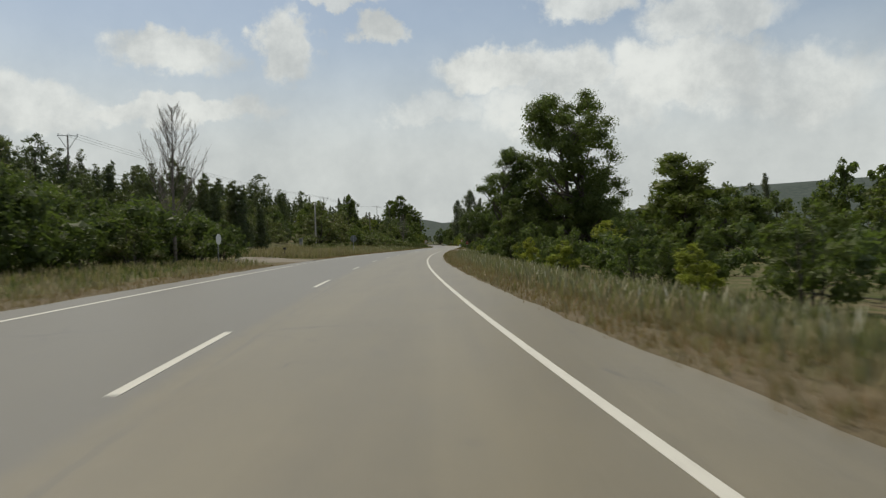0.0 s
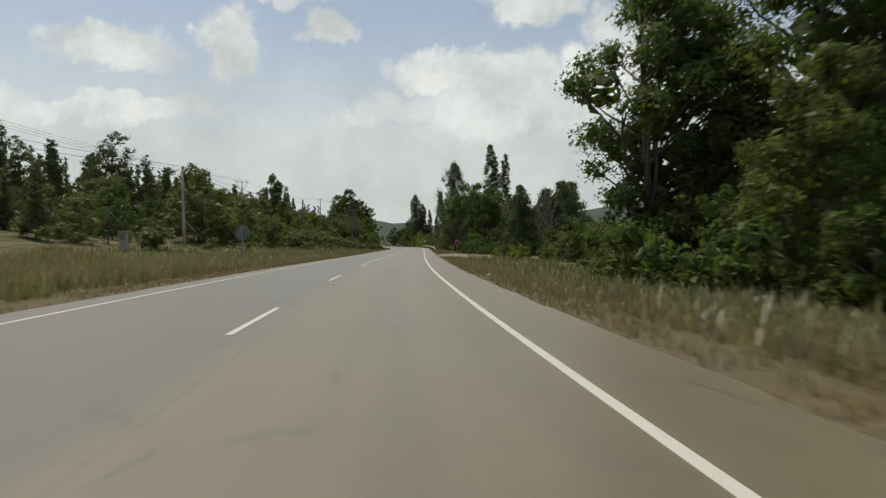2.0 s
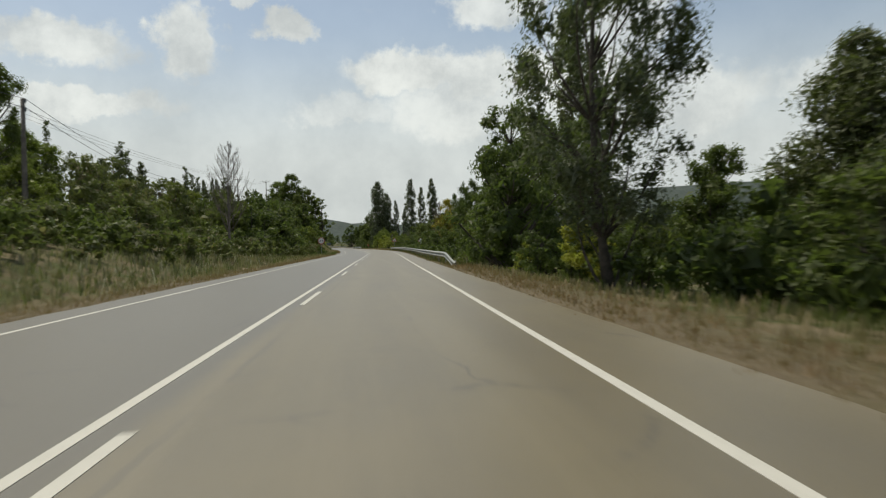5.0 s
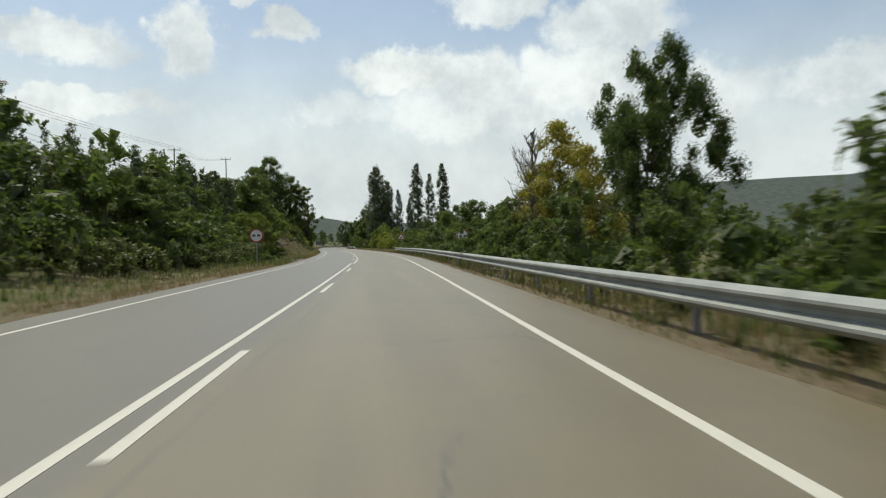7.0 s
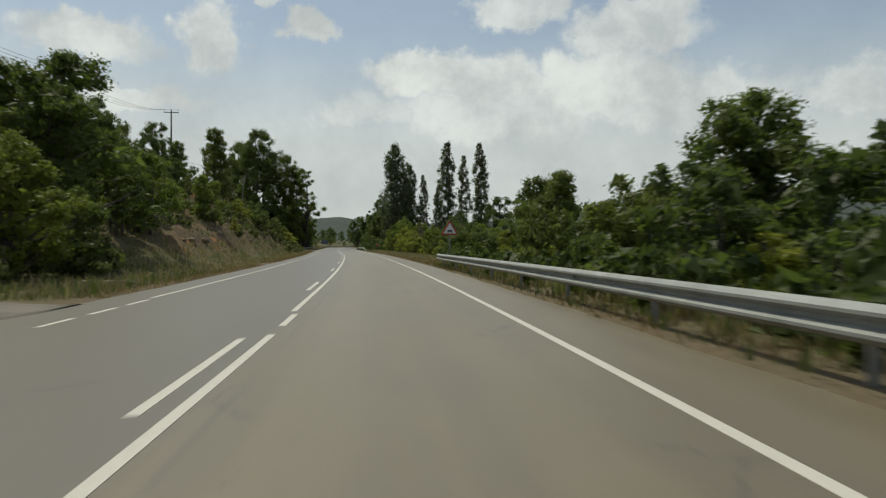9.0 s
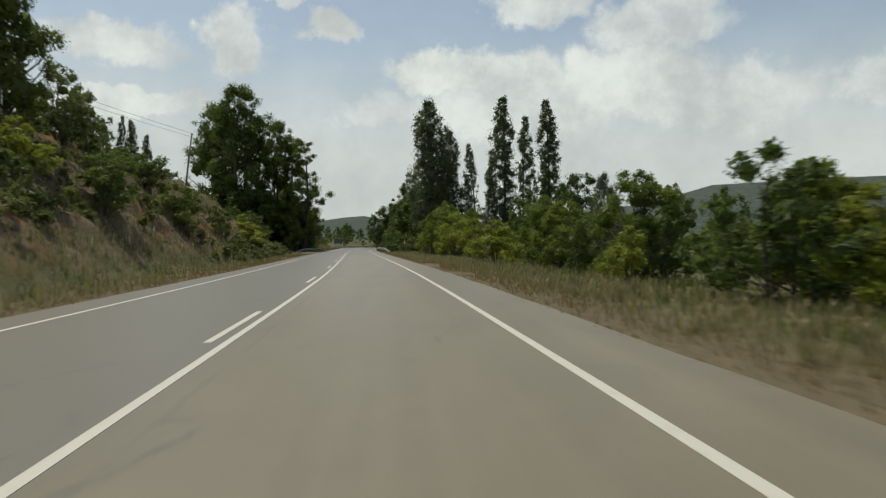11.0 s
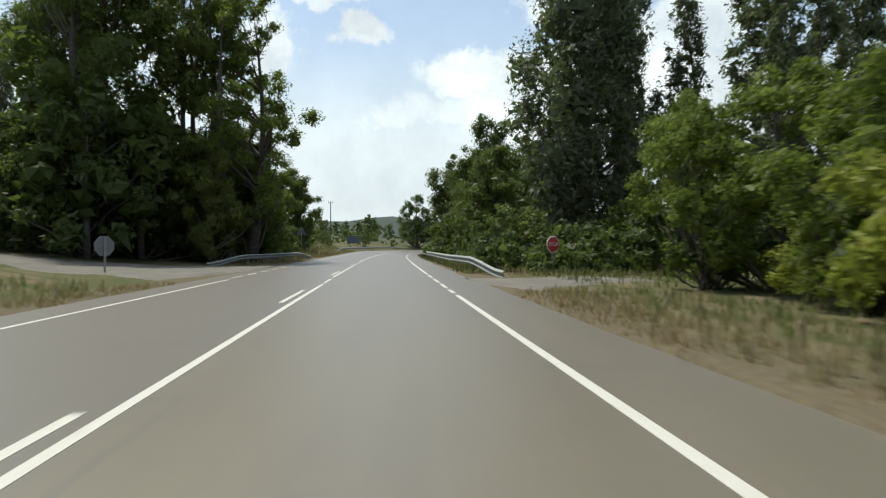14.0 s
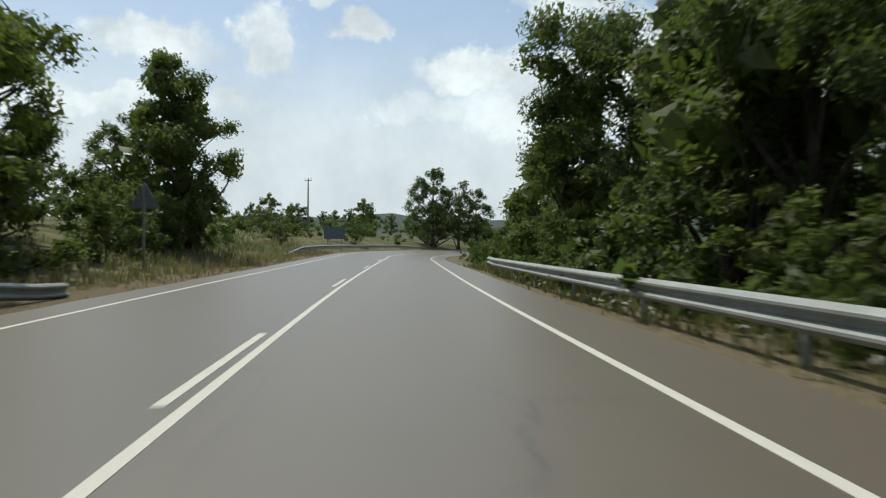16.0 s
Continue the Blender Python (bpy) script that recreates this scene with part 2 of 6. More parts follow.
def ground_material():
    mat, tree, shader = material("dry_ground")
    where = place_of(tree)
    verge = attribute_node(tree, "verge")
    far = attribute_node(tree, "far")
    big = noise_node(tree, where, 0.09, 5.0, 0.6)
    mid = noise_node(tree, where, 0.8, 6.0, 0.65)
    fine = noise_node(tree, where, 9.0, 5.0, 0.7)
    straw = mix_colour(tree, range_node(tree, fine.outputs["Fac"], 0.3, 0.7), (0.120, 0.096, 0.056), (0.205, 0.168, 0.105))
    green = mix_colour(tree, range_node(tree, fine.outputs["Fac"], 0.3, 0.7), (0.050, 0.062, 0.022), (0.105, 0.112, 0.045))
    soil = mix_colour(tree, range_node(tree, fine.outputs["Fac"], 0.3, 0.7), (0.095, 0.076, 0.048), (0.180, 0.147, 0.098))
    base = mix_colour(tree, range_node(tree, mid.outputs["Fac"], 0.42, 0.58), straw, green)
    base = mix_colour(tree, range_node(tree, big.outputs["Fac"], 0.5, 0.62, 0.0, 0.8), base, green)
    base = mix_colour(tree, math_node(tree, "MULTIPLY", verge, range_node(tree, mid.outputs["Fac"], 0.3, 0.55, 0.55, 1.0)), base, soil)
    cut = attribute_node(tree, "cut")
    bare = mix_colour(tree, range_node(tree, fine.outputs["Fac"], 0.3, 0.7), (0.046, 0.036, 0.023), (0.190, 0.146, 0.095))
    bare = mix_colour(tree, range_node(tree, noise_node(tree, where, 0.45, 4.0, 0.6).outputs["Fac"], 0.56, 0.66), bare, (0.24, 0.115, 0.055))
    base = mix_colour(tree, math_node(tree, "MULTIPLY", cut, range_node(tree, mid.outputs["Fac"], 0.34, 0.52, 0.15, 1.0)), base, bare)
    clay = attribute_node(tree, "clay")
    base = mix_colour(tree, math_node(tree, "MULTIPLY", clay, range_node(tree, mid.outputs["Fac"], 0.42, 0.56, 0.0, 0.9)), base, (0.26, 0.135, 0.060))
    # distant woods, with a bluish haze put into their green by distance
    hazy_woods = mix_colour(tree, range_node(tree, big.outputs["Fac"], 0.35, 0.65), (0.046, 0.060, 0.054), (0.076, 0.090, 0.078))
    base = mix_colour(tree, far, base, hazy_woods)
    tree.links.new(base, shader.inputs["Base Color"])
    shader.inputs["Roughness"].default_value = 0.95
    shader.inputs["Specular IOR Level"].default_value = 0.1
    bumped(tree, shader, math_node(tree, "ADD", mid.outputs["Fac"], fine.outputs["Fac"]), 0.8, 0.08)
    return mat


def leaf_material(name, dark, light, glow=0.35, dry=None):
    """Leaves: colour by leaf and by plant, light passing through."""
    mat, tree, shader = material(name)
    piece = wired(tree, "ShaderNodeNewGeometry").outputs["Random Per Island"]
    plant = wired(tree, "ShaderNodeObjectInfo").outputs["Random"]
    patch = noise_node(tree, place_of(tree), 0.9, 3.0)
    shade = math_node(tree, "ADD", math_node(tree, "MULTIPLY", piece, 0.45), math_node(tree, "MULTIPLY", range_node(tree, patch.outputs["Fac"], 0.32, 0.68), 0.35))
    shade = math_node(tree, "ADD", shade, math_node(tree, "MULTIPLY", plant, 0.20))
    colour = mix_colour(tree, shade, dark, light)
    colour = mix_colour(tree, range_node(tree, plant, 0.45, 1.0, 0.0, 0.30), colour, (light[0] * 1.2, light[1] * 1.02, light[2] * 0.7))
    if dry:
        colour = mix_colour(tree, range_node(tree, piece, 0.90, 0.96), colour, dry)
    tree.links.new(colour, shader.inputs["Base Color"])
    shader.inputs["Roughness"].default_value = 0.55
    shader.inputs["Specular IOR Level"].default_value = 0.30
    thin = wired(tree, "ShaderNodeBsdfTranslucent")
    tree.links.new(mix_colour(tree, 0.5, colour, (0.17, 0.26, 0.04)), thin.inputs["Color"])
    both = wired(tree, "ShaderNodeMixShader", Fac=glow)
    tree.links.new(shader.outputs[0], both.inputs[1])
    tree.links.new(thin.outputs[0], both.inputs[2])
    tree.links.new(both.outputs[0], tree.nodes["Material Output"].inputs["Surface"])
    return mat


ASPHALT, PAINT, GROUND = asphalt_material(), paint_material(), ground_material()
BARK = speckled("grey_brown_bark", (0.040, 0.033, 0.026), (0.120, 0.102, 0.082), 5.0, 0.9, bump=0.03)
DEADWOOD = speckled("weathered_dead_wood", (0.10, 0.085, 0.07), (0.22, 0.19, 0.165), 6.0, 0.9, bump=0.01)
LEAF_DARK = leaf_material("dark_broad_leaves", (0.034, 0.050, 0.014), (0.113, 0.143, 0.042), 0.44)
LEAF_MID = leaf_material("mid_green_leaves", (0.045, 0.064, 0.014), (0.142, 0.164, 0.045), 0.46)
LEAF_POPLAR = leaf_material("poplar_leaves", (0.049, 0.061, 0.032), (0.171, 0.183, 0.112), 0.34)
LEAF_PINE = leaf_material("pine_needles", (0.034, 0.048, 0.020), (0.115, 0.134, 0.056), 0.24)
LEAF_LIME = leaf_material("yellow_green_leaves", (0.175, 0.200, 0.022), (0.400, 0.406, 0.062), 0.52)
LEAF_FRESH = leaf_material("fresh_green_leaves", (0.070, 0.104, 0.014), (0.205, 0.235, 0.042), 0.50)
LEAF_SUN = leaf_material("sunlit_green_leaves", (0.069, 0.097, 0.016), (0.213, 0.236, 0.051), 0.54)
LEAF_OLIVE = leaf_material("olive_scrub_leaves", (0.065, 0.076, 0.026), (0.185, 0.191, 0.072), 0.40, dry=(0.246, 0.179, 0.103))
LEAF_GOLD = leaf_material("yellowing_vine_leaves", (0.15, 0.132, 0.02), (0.40, 0.33, 0.05), 0.45)
STRAW = leaf_material("dry_grass_blades", (0.175, 0.130, 0.066), (0.45, 0.36, 0.215), 0.30)
GRASS = leaf_material("green_grass_blades", (0.060, 0.075, 0.022), (0.165, 0.170, 0.065), 0.35, dry=(0.36, 0.28, 0.16))
EDGE_GRASS = leaf_material("parched_edge_grass", (0.135, 0.085, 0.043), (0.35, 0.235, 0.120), 0.25, dry=(0.26, 0.13, 0.06))
WEED = leaf_material("flowering_weeds", (0.12, 0.115, 0.050), (0.36, 0.325, 0.20), 0.3, dry=(0.60, 0.56, 0.44))
GALV = speckled("galvanised_steel", (0.20, 0.215, 0.205), (0.31, 0.325, 0.31), 2.0, 0.62, 0.15, stain=(0.30, 0.29, 0.27), stain_scale=3.0)
POST_STEEL = speckled("dull_post_steel", (0.22, 0.23, 0.23), (0.36, 0.37, 0.37), 4.0, 0.55, 0.5)
SIGN_WHITE = speckled("sign_white", (0.68, 0.68, 0.66), (0.78, 0.78, 0.76), 3.0, 0.45)
SIGN_RED = speckled("sign_red", (0.36, 0.030, 0.030), (0.47, 0.045, 0.042), 3.0, 0.45)
SIGN_BLACK = speckled("sign_black", (0.015, 0.015, 0.016), (0.03, 0.03, 0.03), 3.0, 0.5)
SIGN_BACK = speckled("sign_grey_back", (0.13, 0.145, 0.15), (0.20, 0.215, 0.22), 3.0, 0.55, 0.2)
SIGN_BLUE = speckled("sign_slate_blue", (0.075, 0.095, 0.125), (0.11, 0.135, 0.165), 3.0, 0.5)
CONCRETE = speckled("weathered_concrete", (0.26, 0.245, 0.22), (0.42, 0.40, 0.365), 1.5, 0.9, bump=0.01, stain=(0.14, 0.13, 0.11))
OLD_WOOD = speckled("creosoted_pole_wood", (0.085, 0.072, 0.060), (0.19, 0.165, 0.14), 3.0, 0.9, bump=0.01)
PLANK = speckled("bleached_plank", (0.22, 0.17, 0.12), (0.42, 0.35, 0.27), 3.0, 0.85, bump=0.01)
CABLE = speckled("cable_black", (0.02, 0.02, 0.02), (0.045, 0.045, 0.045), 2.0, 0.6)
DIRT = speckled("sandy_track", (0.122, 0.106, 0.080), (0.215, 0.188, 0.147), 0.8, 0.95, bump=0.05, stain=(0.18, 0.13, 0.085), stain_scale=0.5)
TRACK = speckled("dusty_old_asphalt", (0.095, 0.087, 0.073), (0.175, 0.158, 0.13), 0.9, 0.92, bump=0.02, stain=(0.12, 0.11, 0.095), stain_scale=0.7)
ROCK = speckled("brown_cut_rock", (0.12, 0.088, 0.06), (0.29, 0.225, 0.165), 1.2, 0.95, bump=0.10, stain=(0.09, 0.085, 0.05), stain_scale=0.8)
PLASTER = speckled("buff_plaster", (0.42, 0.36, 0.28), (0.56, 0.49, 0.40), 0.9, 0.9)
TILE = speckled("clay_roof_tile", (0.30, 0.18, 0.11), (0.46, 0.32, 0.22), 3.0, 0.85)
PLASTIC = speckled("white_plastic_litter", (0.62, 0.62, 0.60), (0.78, 0.78, 0.76), 8.0, 0.5)
REFLECTOR = speckled("reflector_white", (0.70, 0.70, 0.66), (0.82, 0.82, 0.78), 9.0, 0.3)


# ---- plan: the road's centre line, its cross fall and the lie of the land ----
CENTRE = [(-125.2, 22.44), (-100.2, 15.74), (-75.2, 9.97), (-50.2, 5.11), (-25.2, 1.15), (-0.2, -1.92), (23.3, -3.65), (46.8, -4.54), (70.3, -4.54), (93.8, -3.85), (117.1, -2.85), (140.5, -1.80), (163.8, -0.78), (187.1, 0.29), (210.3, 1.06), (233.6, 1.13), (256.8, 0.70), (279.9, -0.04), (303.1, -1.23), (326.2, -2.53), (349.3, -3.77), (372.4, -4.86), (387.4, -5.44), (402.4, -5.75), (417.4, -5.91), (431.4, -5.91), (439.4, -5.35), (447.4, -3.94), (455.4, -1.34), (465.4, 3.76), (477.4, 12.47), (517.4, 48.49), (577.4, 102.51)]
_ky = np.array([k[0] for k in CENTRE])
_kx = np.array([k[1] for k in CENTRE])
_km = np.gradient(_kx, _ky)


def centre_x(y):
    """x of the centre line at y."""
    if y <= _ky[0]:
        return float(_kx[0] + (y - _ky[0]) * _km[0])
    if y >= _ky[-1]:
        return float(_kx[-1])
    i = int(np.searchsorted(_ky, y)) - 1
    h = _ky[i + 1] - _ky[i]
    q = (y - _ky[i]) / h
    return float((2 * q**3 - 3 * q**2 + 1) * _kx[i] + (q**3 - 2 * q**2 + q) * h * _km[i] + (3 * q**2 - 2 * q**3) * _kx[i + 1] + (q**3 - q**2) * h * _km[i + 1])


def heading(y):
    """Degrees by which the road points left of +y."""
    return -math.degrees(math.atan((centre_x(y + 1) - centre_x(y - 1)) / 2))


def cross_fall(y):
    return math.tan(radians(float(np.interp(y, (0, 40, 80, 110, 180, 215, 295, 340, 376, 400, 428), (-1.3, -1.4, -0.5, 0.3, 0.3, 1.0, 0.6, 0.4, 0.4, -0.5, -3.0)))))


def smooth(a, b, v):
    q = min(1.0, max(0.0, (v - a) / (b - a)))
    return q * q * (3 - 2 * q)


# rise of the land left of the road: at 9, 14, 22, 40, 80, 150 and 300 m from it, along y
LEFT_AT = (6.5, 9, 14, 22, 40, 80, 150, 300)
LEFT = [(-60, (0, 0.1, 0.2, 0.4, 2.2, 7, 12, 16)), (20, (0, 0.1, 0.2, 0.4, 2.2, 7, 12, 16)), (60, (0, 0.1, 0.4, 1.0, 3.0, 8, 13, 18)),
        (95, (0, 0.5, 1.2, 2.2, 5.2, 10, 15, 20)), (140, (0, 0.9, 2.0, 3.5, 7.0, 11.5, 16, 21)), (175, (0, 0.4, 1.6, 3.6, 7.8, 12.5, 17, 21)),
        (205, (0, 0.1, 0.5, 2.4, 8.0, 13, 17, 21)), (232, (0, 0.1, 0.6, 3.0, 8, 13, 17, 21)), (246, (0, 1.6, 3.8, 5.0, 7.5, 11, 16, 20)),
        (275, (0, 2.0, 5.7, 7.2, 8.4, 11, 16, 20)), (300, (0, 2.4, 6.5, 7.8, 8.6, 10, 14, 18)), (322, (0, 2.3, 6.3, 7.2, 7.8, 8.6, 12, 16)),
        (333, (0, 1.7, 5.0, 6.2, 6.8, 7.6, 11, 15)), (345, (0, 0.3, 1.2, 2.5, 3.5, 6, 10, 14)), (355, (0, 0.0, 0.1, 0.5, 1.5, 4, 9, 14)), (375, (0, 0.0, 0.2, 1.0, 2.5, 5, 9, 14)),
        (400, (0, 0.4, 1.6, 2.6, 3.6, 5, 9, 14)), (430, (0, 1.0, 2.0, 2.6, 3.4, 5, 8, 12)), (520, (0, 0.3, 1.0, 1.5, 2.5, 4, 6, 10))]
LEFT_Y = np.array([k[0] for k in LEFT])
LEFT_Z = np.array([k[1] for k in LEFT])
RIGHT_AT = (6.0, 8, 12, 20, 60, 200, 400)
RIGHT = [(-60, (0, -0.25, -0.8, -1.2, -1.5, -2, 0)), (70, (0, -0.2, -0.7, -1.2, -1.5, -2, 0)), (90, (0, -0.05, -0.2, -0.5, -1.0, -2, 0)),
         (115, (0, -0.05, -0.2, -0.5, -1, -2, 0)), (145, (0, -0.4, -1.2, -1.8, -2, -2, 0)), (240, (0, -0.5, -1.4, -1.8, -2, -2, 0)),
         (270, (0, -0.1, -0.3, -0.6, -1, -2, 0)), (340, (0, -0.1, -0.3, -0.6, -1, -2, 0)), (352, (0, 0.05, -0.1, -0.5, -1, -2, 0)),
         (365, (0, -0.6, -1.6, -2.2, -2, -2, 0)), (410, (0, -0.5, -1.3, -2, -2, -2, 0)), (520, (0, -0.1, -0.5, -1, -1, -1, 0))]
RIGHT_Y = np.array([k[0] for k in RIGHT])
RIGHT_Z = np.array([k[1] for k in RIGHT])
# far hills: x, y, half width, half depth, height
HILLS = [(860, 1600, 560, 420, 122), (1500, 1100, 500, 500, 140), (-60, 2400, 420, 300, 46), (-600, 2300, 500, 400, 50),
         (250, 2600, 500, 300, 40), (650, 2600, 400, 300, 50), (1400, 300, 500, 600, 90), (-1500, 900, 700, 900, 120)]


def land(y, u):
    """Height of the ground at y, u metres right of the centre line."""
    side, away = (LEFT_AT, LEFT_Y, LEFT_Z) if u < 0 else (RIGHT_AT, RIGHT_Y, RIGHT_Z), abs(u)
    at, ys, zs = side
    if away <= at[0]:
        z = 0.0
    else:
        yy = min(max(y, ys[0]), ys[-1])
        i = min(int(np.searchsorted(ys, yy, side="right")) - 1, len(ys) - 2)
        q = (yy - ys[i]) / (ys[i + 1] - ys[i])
        q = q * q * (3 - 2 * q)
        z = float(np.interp(away, at, zs[i] * (1 - q) + zs[i + 1] * q))
    z += cross_fall(y) * math.copysign(min(away, 7.0), u) * (1 - smooth(7.0, 15.0, away))
    if away > 5.6:
        x = centre_x(y) + u
        rough = smooth(5.6, 9.0, away)
        z += rough * (0.10 * noise.noise((x * 0.35, y * 0.35, 0.0)) + 0.30 * smooth(8, 20, away) * noise.noise((x * 0.09, y * 0.09, 3.0)))
        if u < 0 and 236 < y < 345:                     # broken face of the cutting
            face = smooth(7, 9, away) * (1 - smooth(13, 20, away)) * smooth(236, 248, y) * (1 - smooth(330, 345, y))
            z += face * (0.75 * noise.noise((x * 0.5, y * 0.35, 7.0)) + 0.45 * noise.noise((x * 1.3, y * 1.1, 9.0)) + 0.5 * abs(noise.noise((x * 1.1, y * 0.9, 4.0))) + 0.22 * noise.noise((x * 2.7, y * 2.4, 2.0)))
        for hx, hy, hw, hd, hh in HILLS:
            g = ((x - hx) / hw) ** 2 + ((y - hy) / hd) ** 2
            if g < 9:
                z += hh * math.exp(-g) * (1 + 0.25 * noise.noise((x * 0.006, y * 0.006, 5.0))) * max(smooth(150, 500, away), smooth(800, 1600, y))
    return z


def spot(y, u, up=0.0):
    """A place on the ground."""
    return Vector((centre_x(y) + u, y, land(y, u) + up))


# ---- building ----
def mesh_from(name, verts, faces, mat, smooth_shade=False):
    me = bpy.data.meshes.new(name)
    me.from_pydata([tuple(v) for v in verts], [], [tuple(f) for f in faces])
    if mat:
        me.materials.append(mat)
    if smooth_shade:
        me.polygons.foreach_set("use_smooth", [True] * len(me.polygons))
    me.update()
    return me


def piece(name, verts, faces, mat, parent=None, label="", smooth_shade=False):
    ob = new(name, mesh_from(name, verts, faces, mat, smooth_shade))
    if parent:
        ob.parent = parent
    return tagged(ob, label) if label else ob


def part(name, bm, mat, parent=None, label="", smooth_shade=False):
    me = bpy.data.meshes.new(name)
    bm.to_mesh(me)
    bm.free()
    me.materials.append(mat)
    if smooth_shade:
        me.polygons.foreach_set("use_smooth", [True] * len(me.polygons))
    ob = new(name, me)
    if parent:
        ob.parent = parent
    return tagged(ob, label) if label else ob


def box(bm, size, centre, turn=0.0, bevel=0.0):
    made = bmesh.ops.create_cube(bm, size=1.0, matrix=Matrix.Translation(centre) @ Matrix.Rotation(turn, 4, "Z") @ Matrix.Diagonal((*size, 1)))
    if bevel:
        edges = list({e for v in made["verts"] for e in v.link_edges})
        bmesh.ops.bevel(bm, geom=edges, offset=bevel, segments=2, affect="EDGES")
    return bm


def tube(points, radii, sides=6, cap=True):
    """Verts and faces of a tapering tube along points."""
    verts, faces = [], []
    for i, (p, r) in enumerate(zip(points, radii)):
        ahead = (points[min(i + 1, len(points) - 1)] - points[max(i - 1, 0)]).normalized()
        side = ahead.orthogonal().normalized()
        other = ahead.cross(side)
        for k in range(sides):
            a = 2 * math.pi * k / sides
            verts.append(p + (side * math.cos(a) + other * math.sin(a)) * r)
    for i in range(len(points) - 1):
        for k in range(sides):
            a, b = i * sides + k, i * sides + (k + 1) % sides
            faces.append((a, b, b + sides, a + sides))
    if cap:
        faces.append(tuple(range(sides - 1, -1, -1)))
        faces.append(tuple(range((len(points) - 1) * sides, len(points) * sides)))
    return verts, faces


def joined(lots):
    verts, faces = [], []
    for v, f in lots:
        n = len(verts)
        verts += v
        faces += [tuple(i + n for i in face) for face in f]
    return verts, faces


def limbs_on(stems, limbs):
    """One connected mesh: each limb grows from the nearest vertex of the stems."""
    verts, faces = joined(stems)
    n = len(verts)
    for v, f in limbs:
        k = len(verts)
        near = min(range(n), key=lambda i: (verts[i] - v[0]).length_squared)
        verts += v
        faces += [tuple(i + k for i in face) for face in f]
        faces.append((near, k, k + 1))
    return verts, faces


def set_attribute(me, name, values):
    me.attributes.new(name, "FLOAT", "POINT").data.foreach_set("value", values)


# ---- ground, road and markings ----
def steps(*runs):
    out = []
    for a, b, d in runs:
        out += list(np.arange(a, b, d))
    return out


def build_ground():
    ys = [-3000, -2000, -1300, -800, -500, -300, -200, -130, -90] + steps((-60, 240, 3), (240, 348, 0.6), (348, 460, 3), (460, 600, 12)) + [640, 720, 850, 1000, 1200, 1400, 1600, 1800, 2000, 2200, 2400, 2600, 2800, 3100, 3500, 4200]
    half = [2.5, 4.1, 4.32, 4.6, 4.8, 5.05, 5.6, 6.2, 6.6, 7, 7.4, 7.8, 8.2, 8.6, 9, 9.4, 9.8, 10.2, 10.6, 11, 11.5, 12, 12.5, 13, 13.5, 14, 15, 17, 20, 24, 29, 36, 46, 60, 80, 105, 140, 190, 250, 330, 430, 560, 720, 900, 1100, 1300, 1550, 1900, 2500, 3500]
    us = [-h for h in reversed(half)] + [0.0] + half
    verts, verge, far, cut, clay = [], [], [], [], []
    for y in ys:
        for u in us:
            under = -0.08 if -4.2 < u < 4.7 else -0.015
            verts.append((centre_x(y) + u, y, land(y, u) + under))
            verge.append(1 - smooth(4.9, 6.6 if u < 0 else 7.0, abs(u)))
            cut.append(smooth(6.8, 8.5, -u) * (1 - smooth(13.5, 19, -u)) * smooth(236, 248, y) * (1 - smooth(332, 346, y)))
            clay.append(smooth(6.6, 8.0, u) * (1 - smooth(10.5, 14, u)) * smooth(297, 301, y) * (1 - smooth(312, 318, y)))
            if u < 0:
                clay[-1] = smooth(7.0, 7.8, -u) * (1 - smooth(9.4, 10.4, -u)) * max(smooth(298, 300.5, y) * (1 - smooth(304, 306, y)), 0.25 * smooth(319, 321, y) * (1 - smooth(326, 329, y)))
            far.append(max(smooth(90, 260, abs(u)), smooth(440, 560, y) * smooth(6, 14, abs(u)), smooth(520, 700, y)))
    n = len(us)
    faces = [(j * n + i, j * n + i + 1, (j + 1) * n + i + 1, (j + 1) * n + i) for j in range(len(ys) - 1) for i in range(n - 1)]
    ob = piece("ground", verts, faces, GROUND, smooth_shade=True)
    set_attribute(ob.data, "verge", verge)
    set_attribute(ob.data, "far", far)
    set_attribute(ob.data, "cut", cut)
    set_attribute(ob.data, "clay", clay)
    tagged(ob, "dry grassy ground rising to wooded hills", "ground", kind="structure")


def ribbon(name, mat, rows, depth, up, kind_label, category, parent=None):
    """A slab along the road: rows of y, left u, right u."""
    verts, faces, across = [], [], []
    cols = (0, 0.04, 0.2, 0.4, 0.5, 0.6, 0.8, 0.96, 1) if depth > 0.02 else (0, 1)
    n = len(cols)
    for y, a, b in rows:
        for q in cols:
            u = a + (b - a) * q
            verts.append((centre_x(y) + u, y, cross_fall(y) * u + up))
            across.append(u)
    for j in range(len(rows) - 1):
        for i in range(n - 1):
            faces.append((j * n + i, j * n + i + 1, (j + 1) * n + i + 1, (j + 1) * n + i))
    m = len(verts)
    verts += [(v[0], v[1], v[2] - depth) for v in verts]
    across += across
    for j in range(len(rows) - 1):
        for i in (0, n - 1):
            a, b = j * n + i, (j + 1) * n + i
            faces.append((a, b, b + m, a + m) if i == 0 else (b, a, a + m, b + m))
    for j in (0, len(rows) - 1):
        faces.append(tuple(j * n + i for i in range(n)) + tuple(j * n + i + m for i in reversed(range(n))))
    ob = piece(name, verts, faces, mat, parent)
    set_attribute(ob.data, "across", across)
    if category:
        tagged(ob, kind_label, category, kind="structure")
    return ob


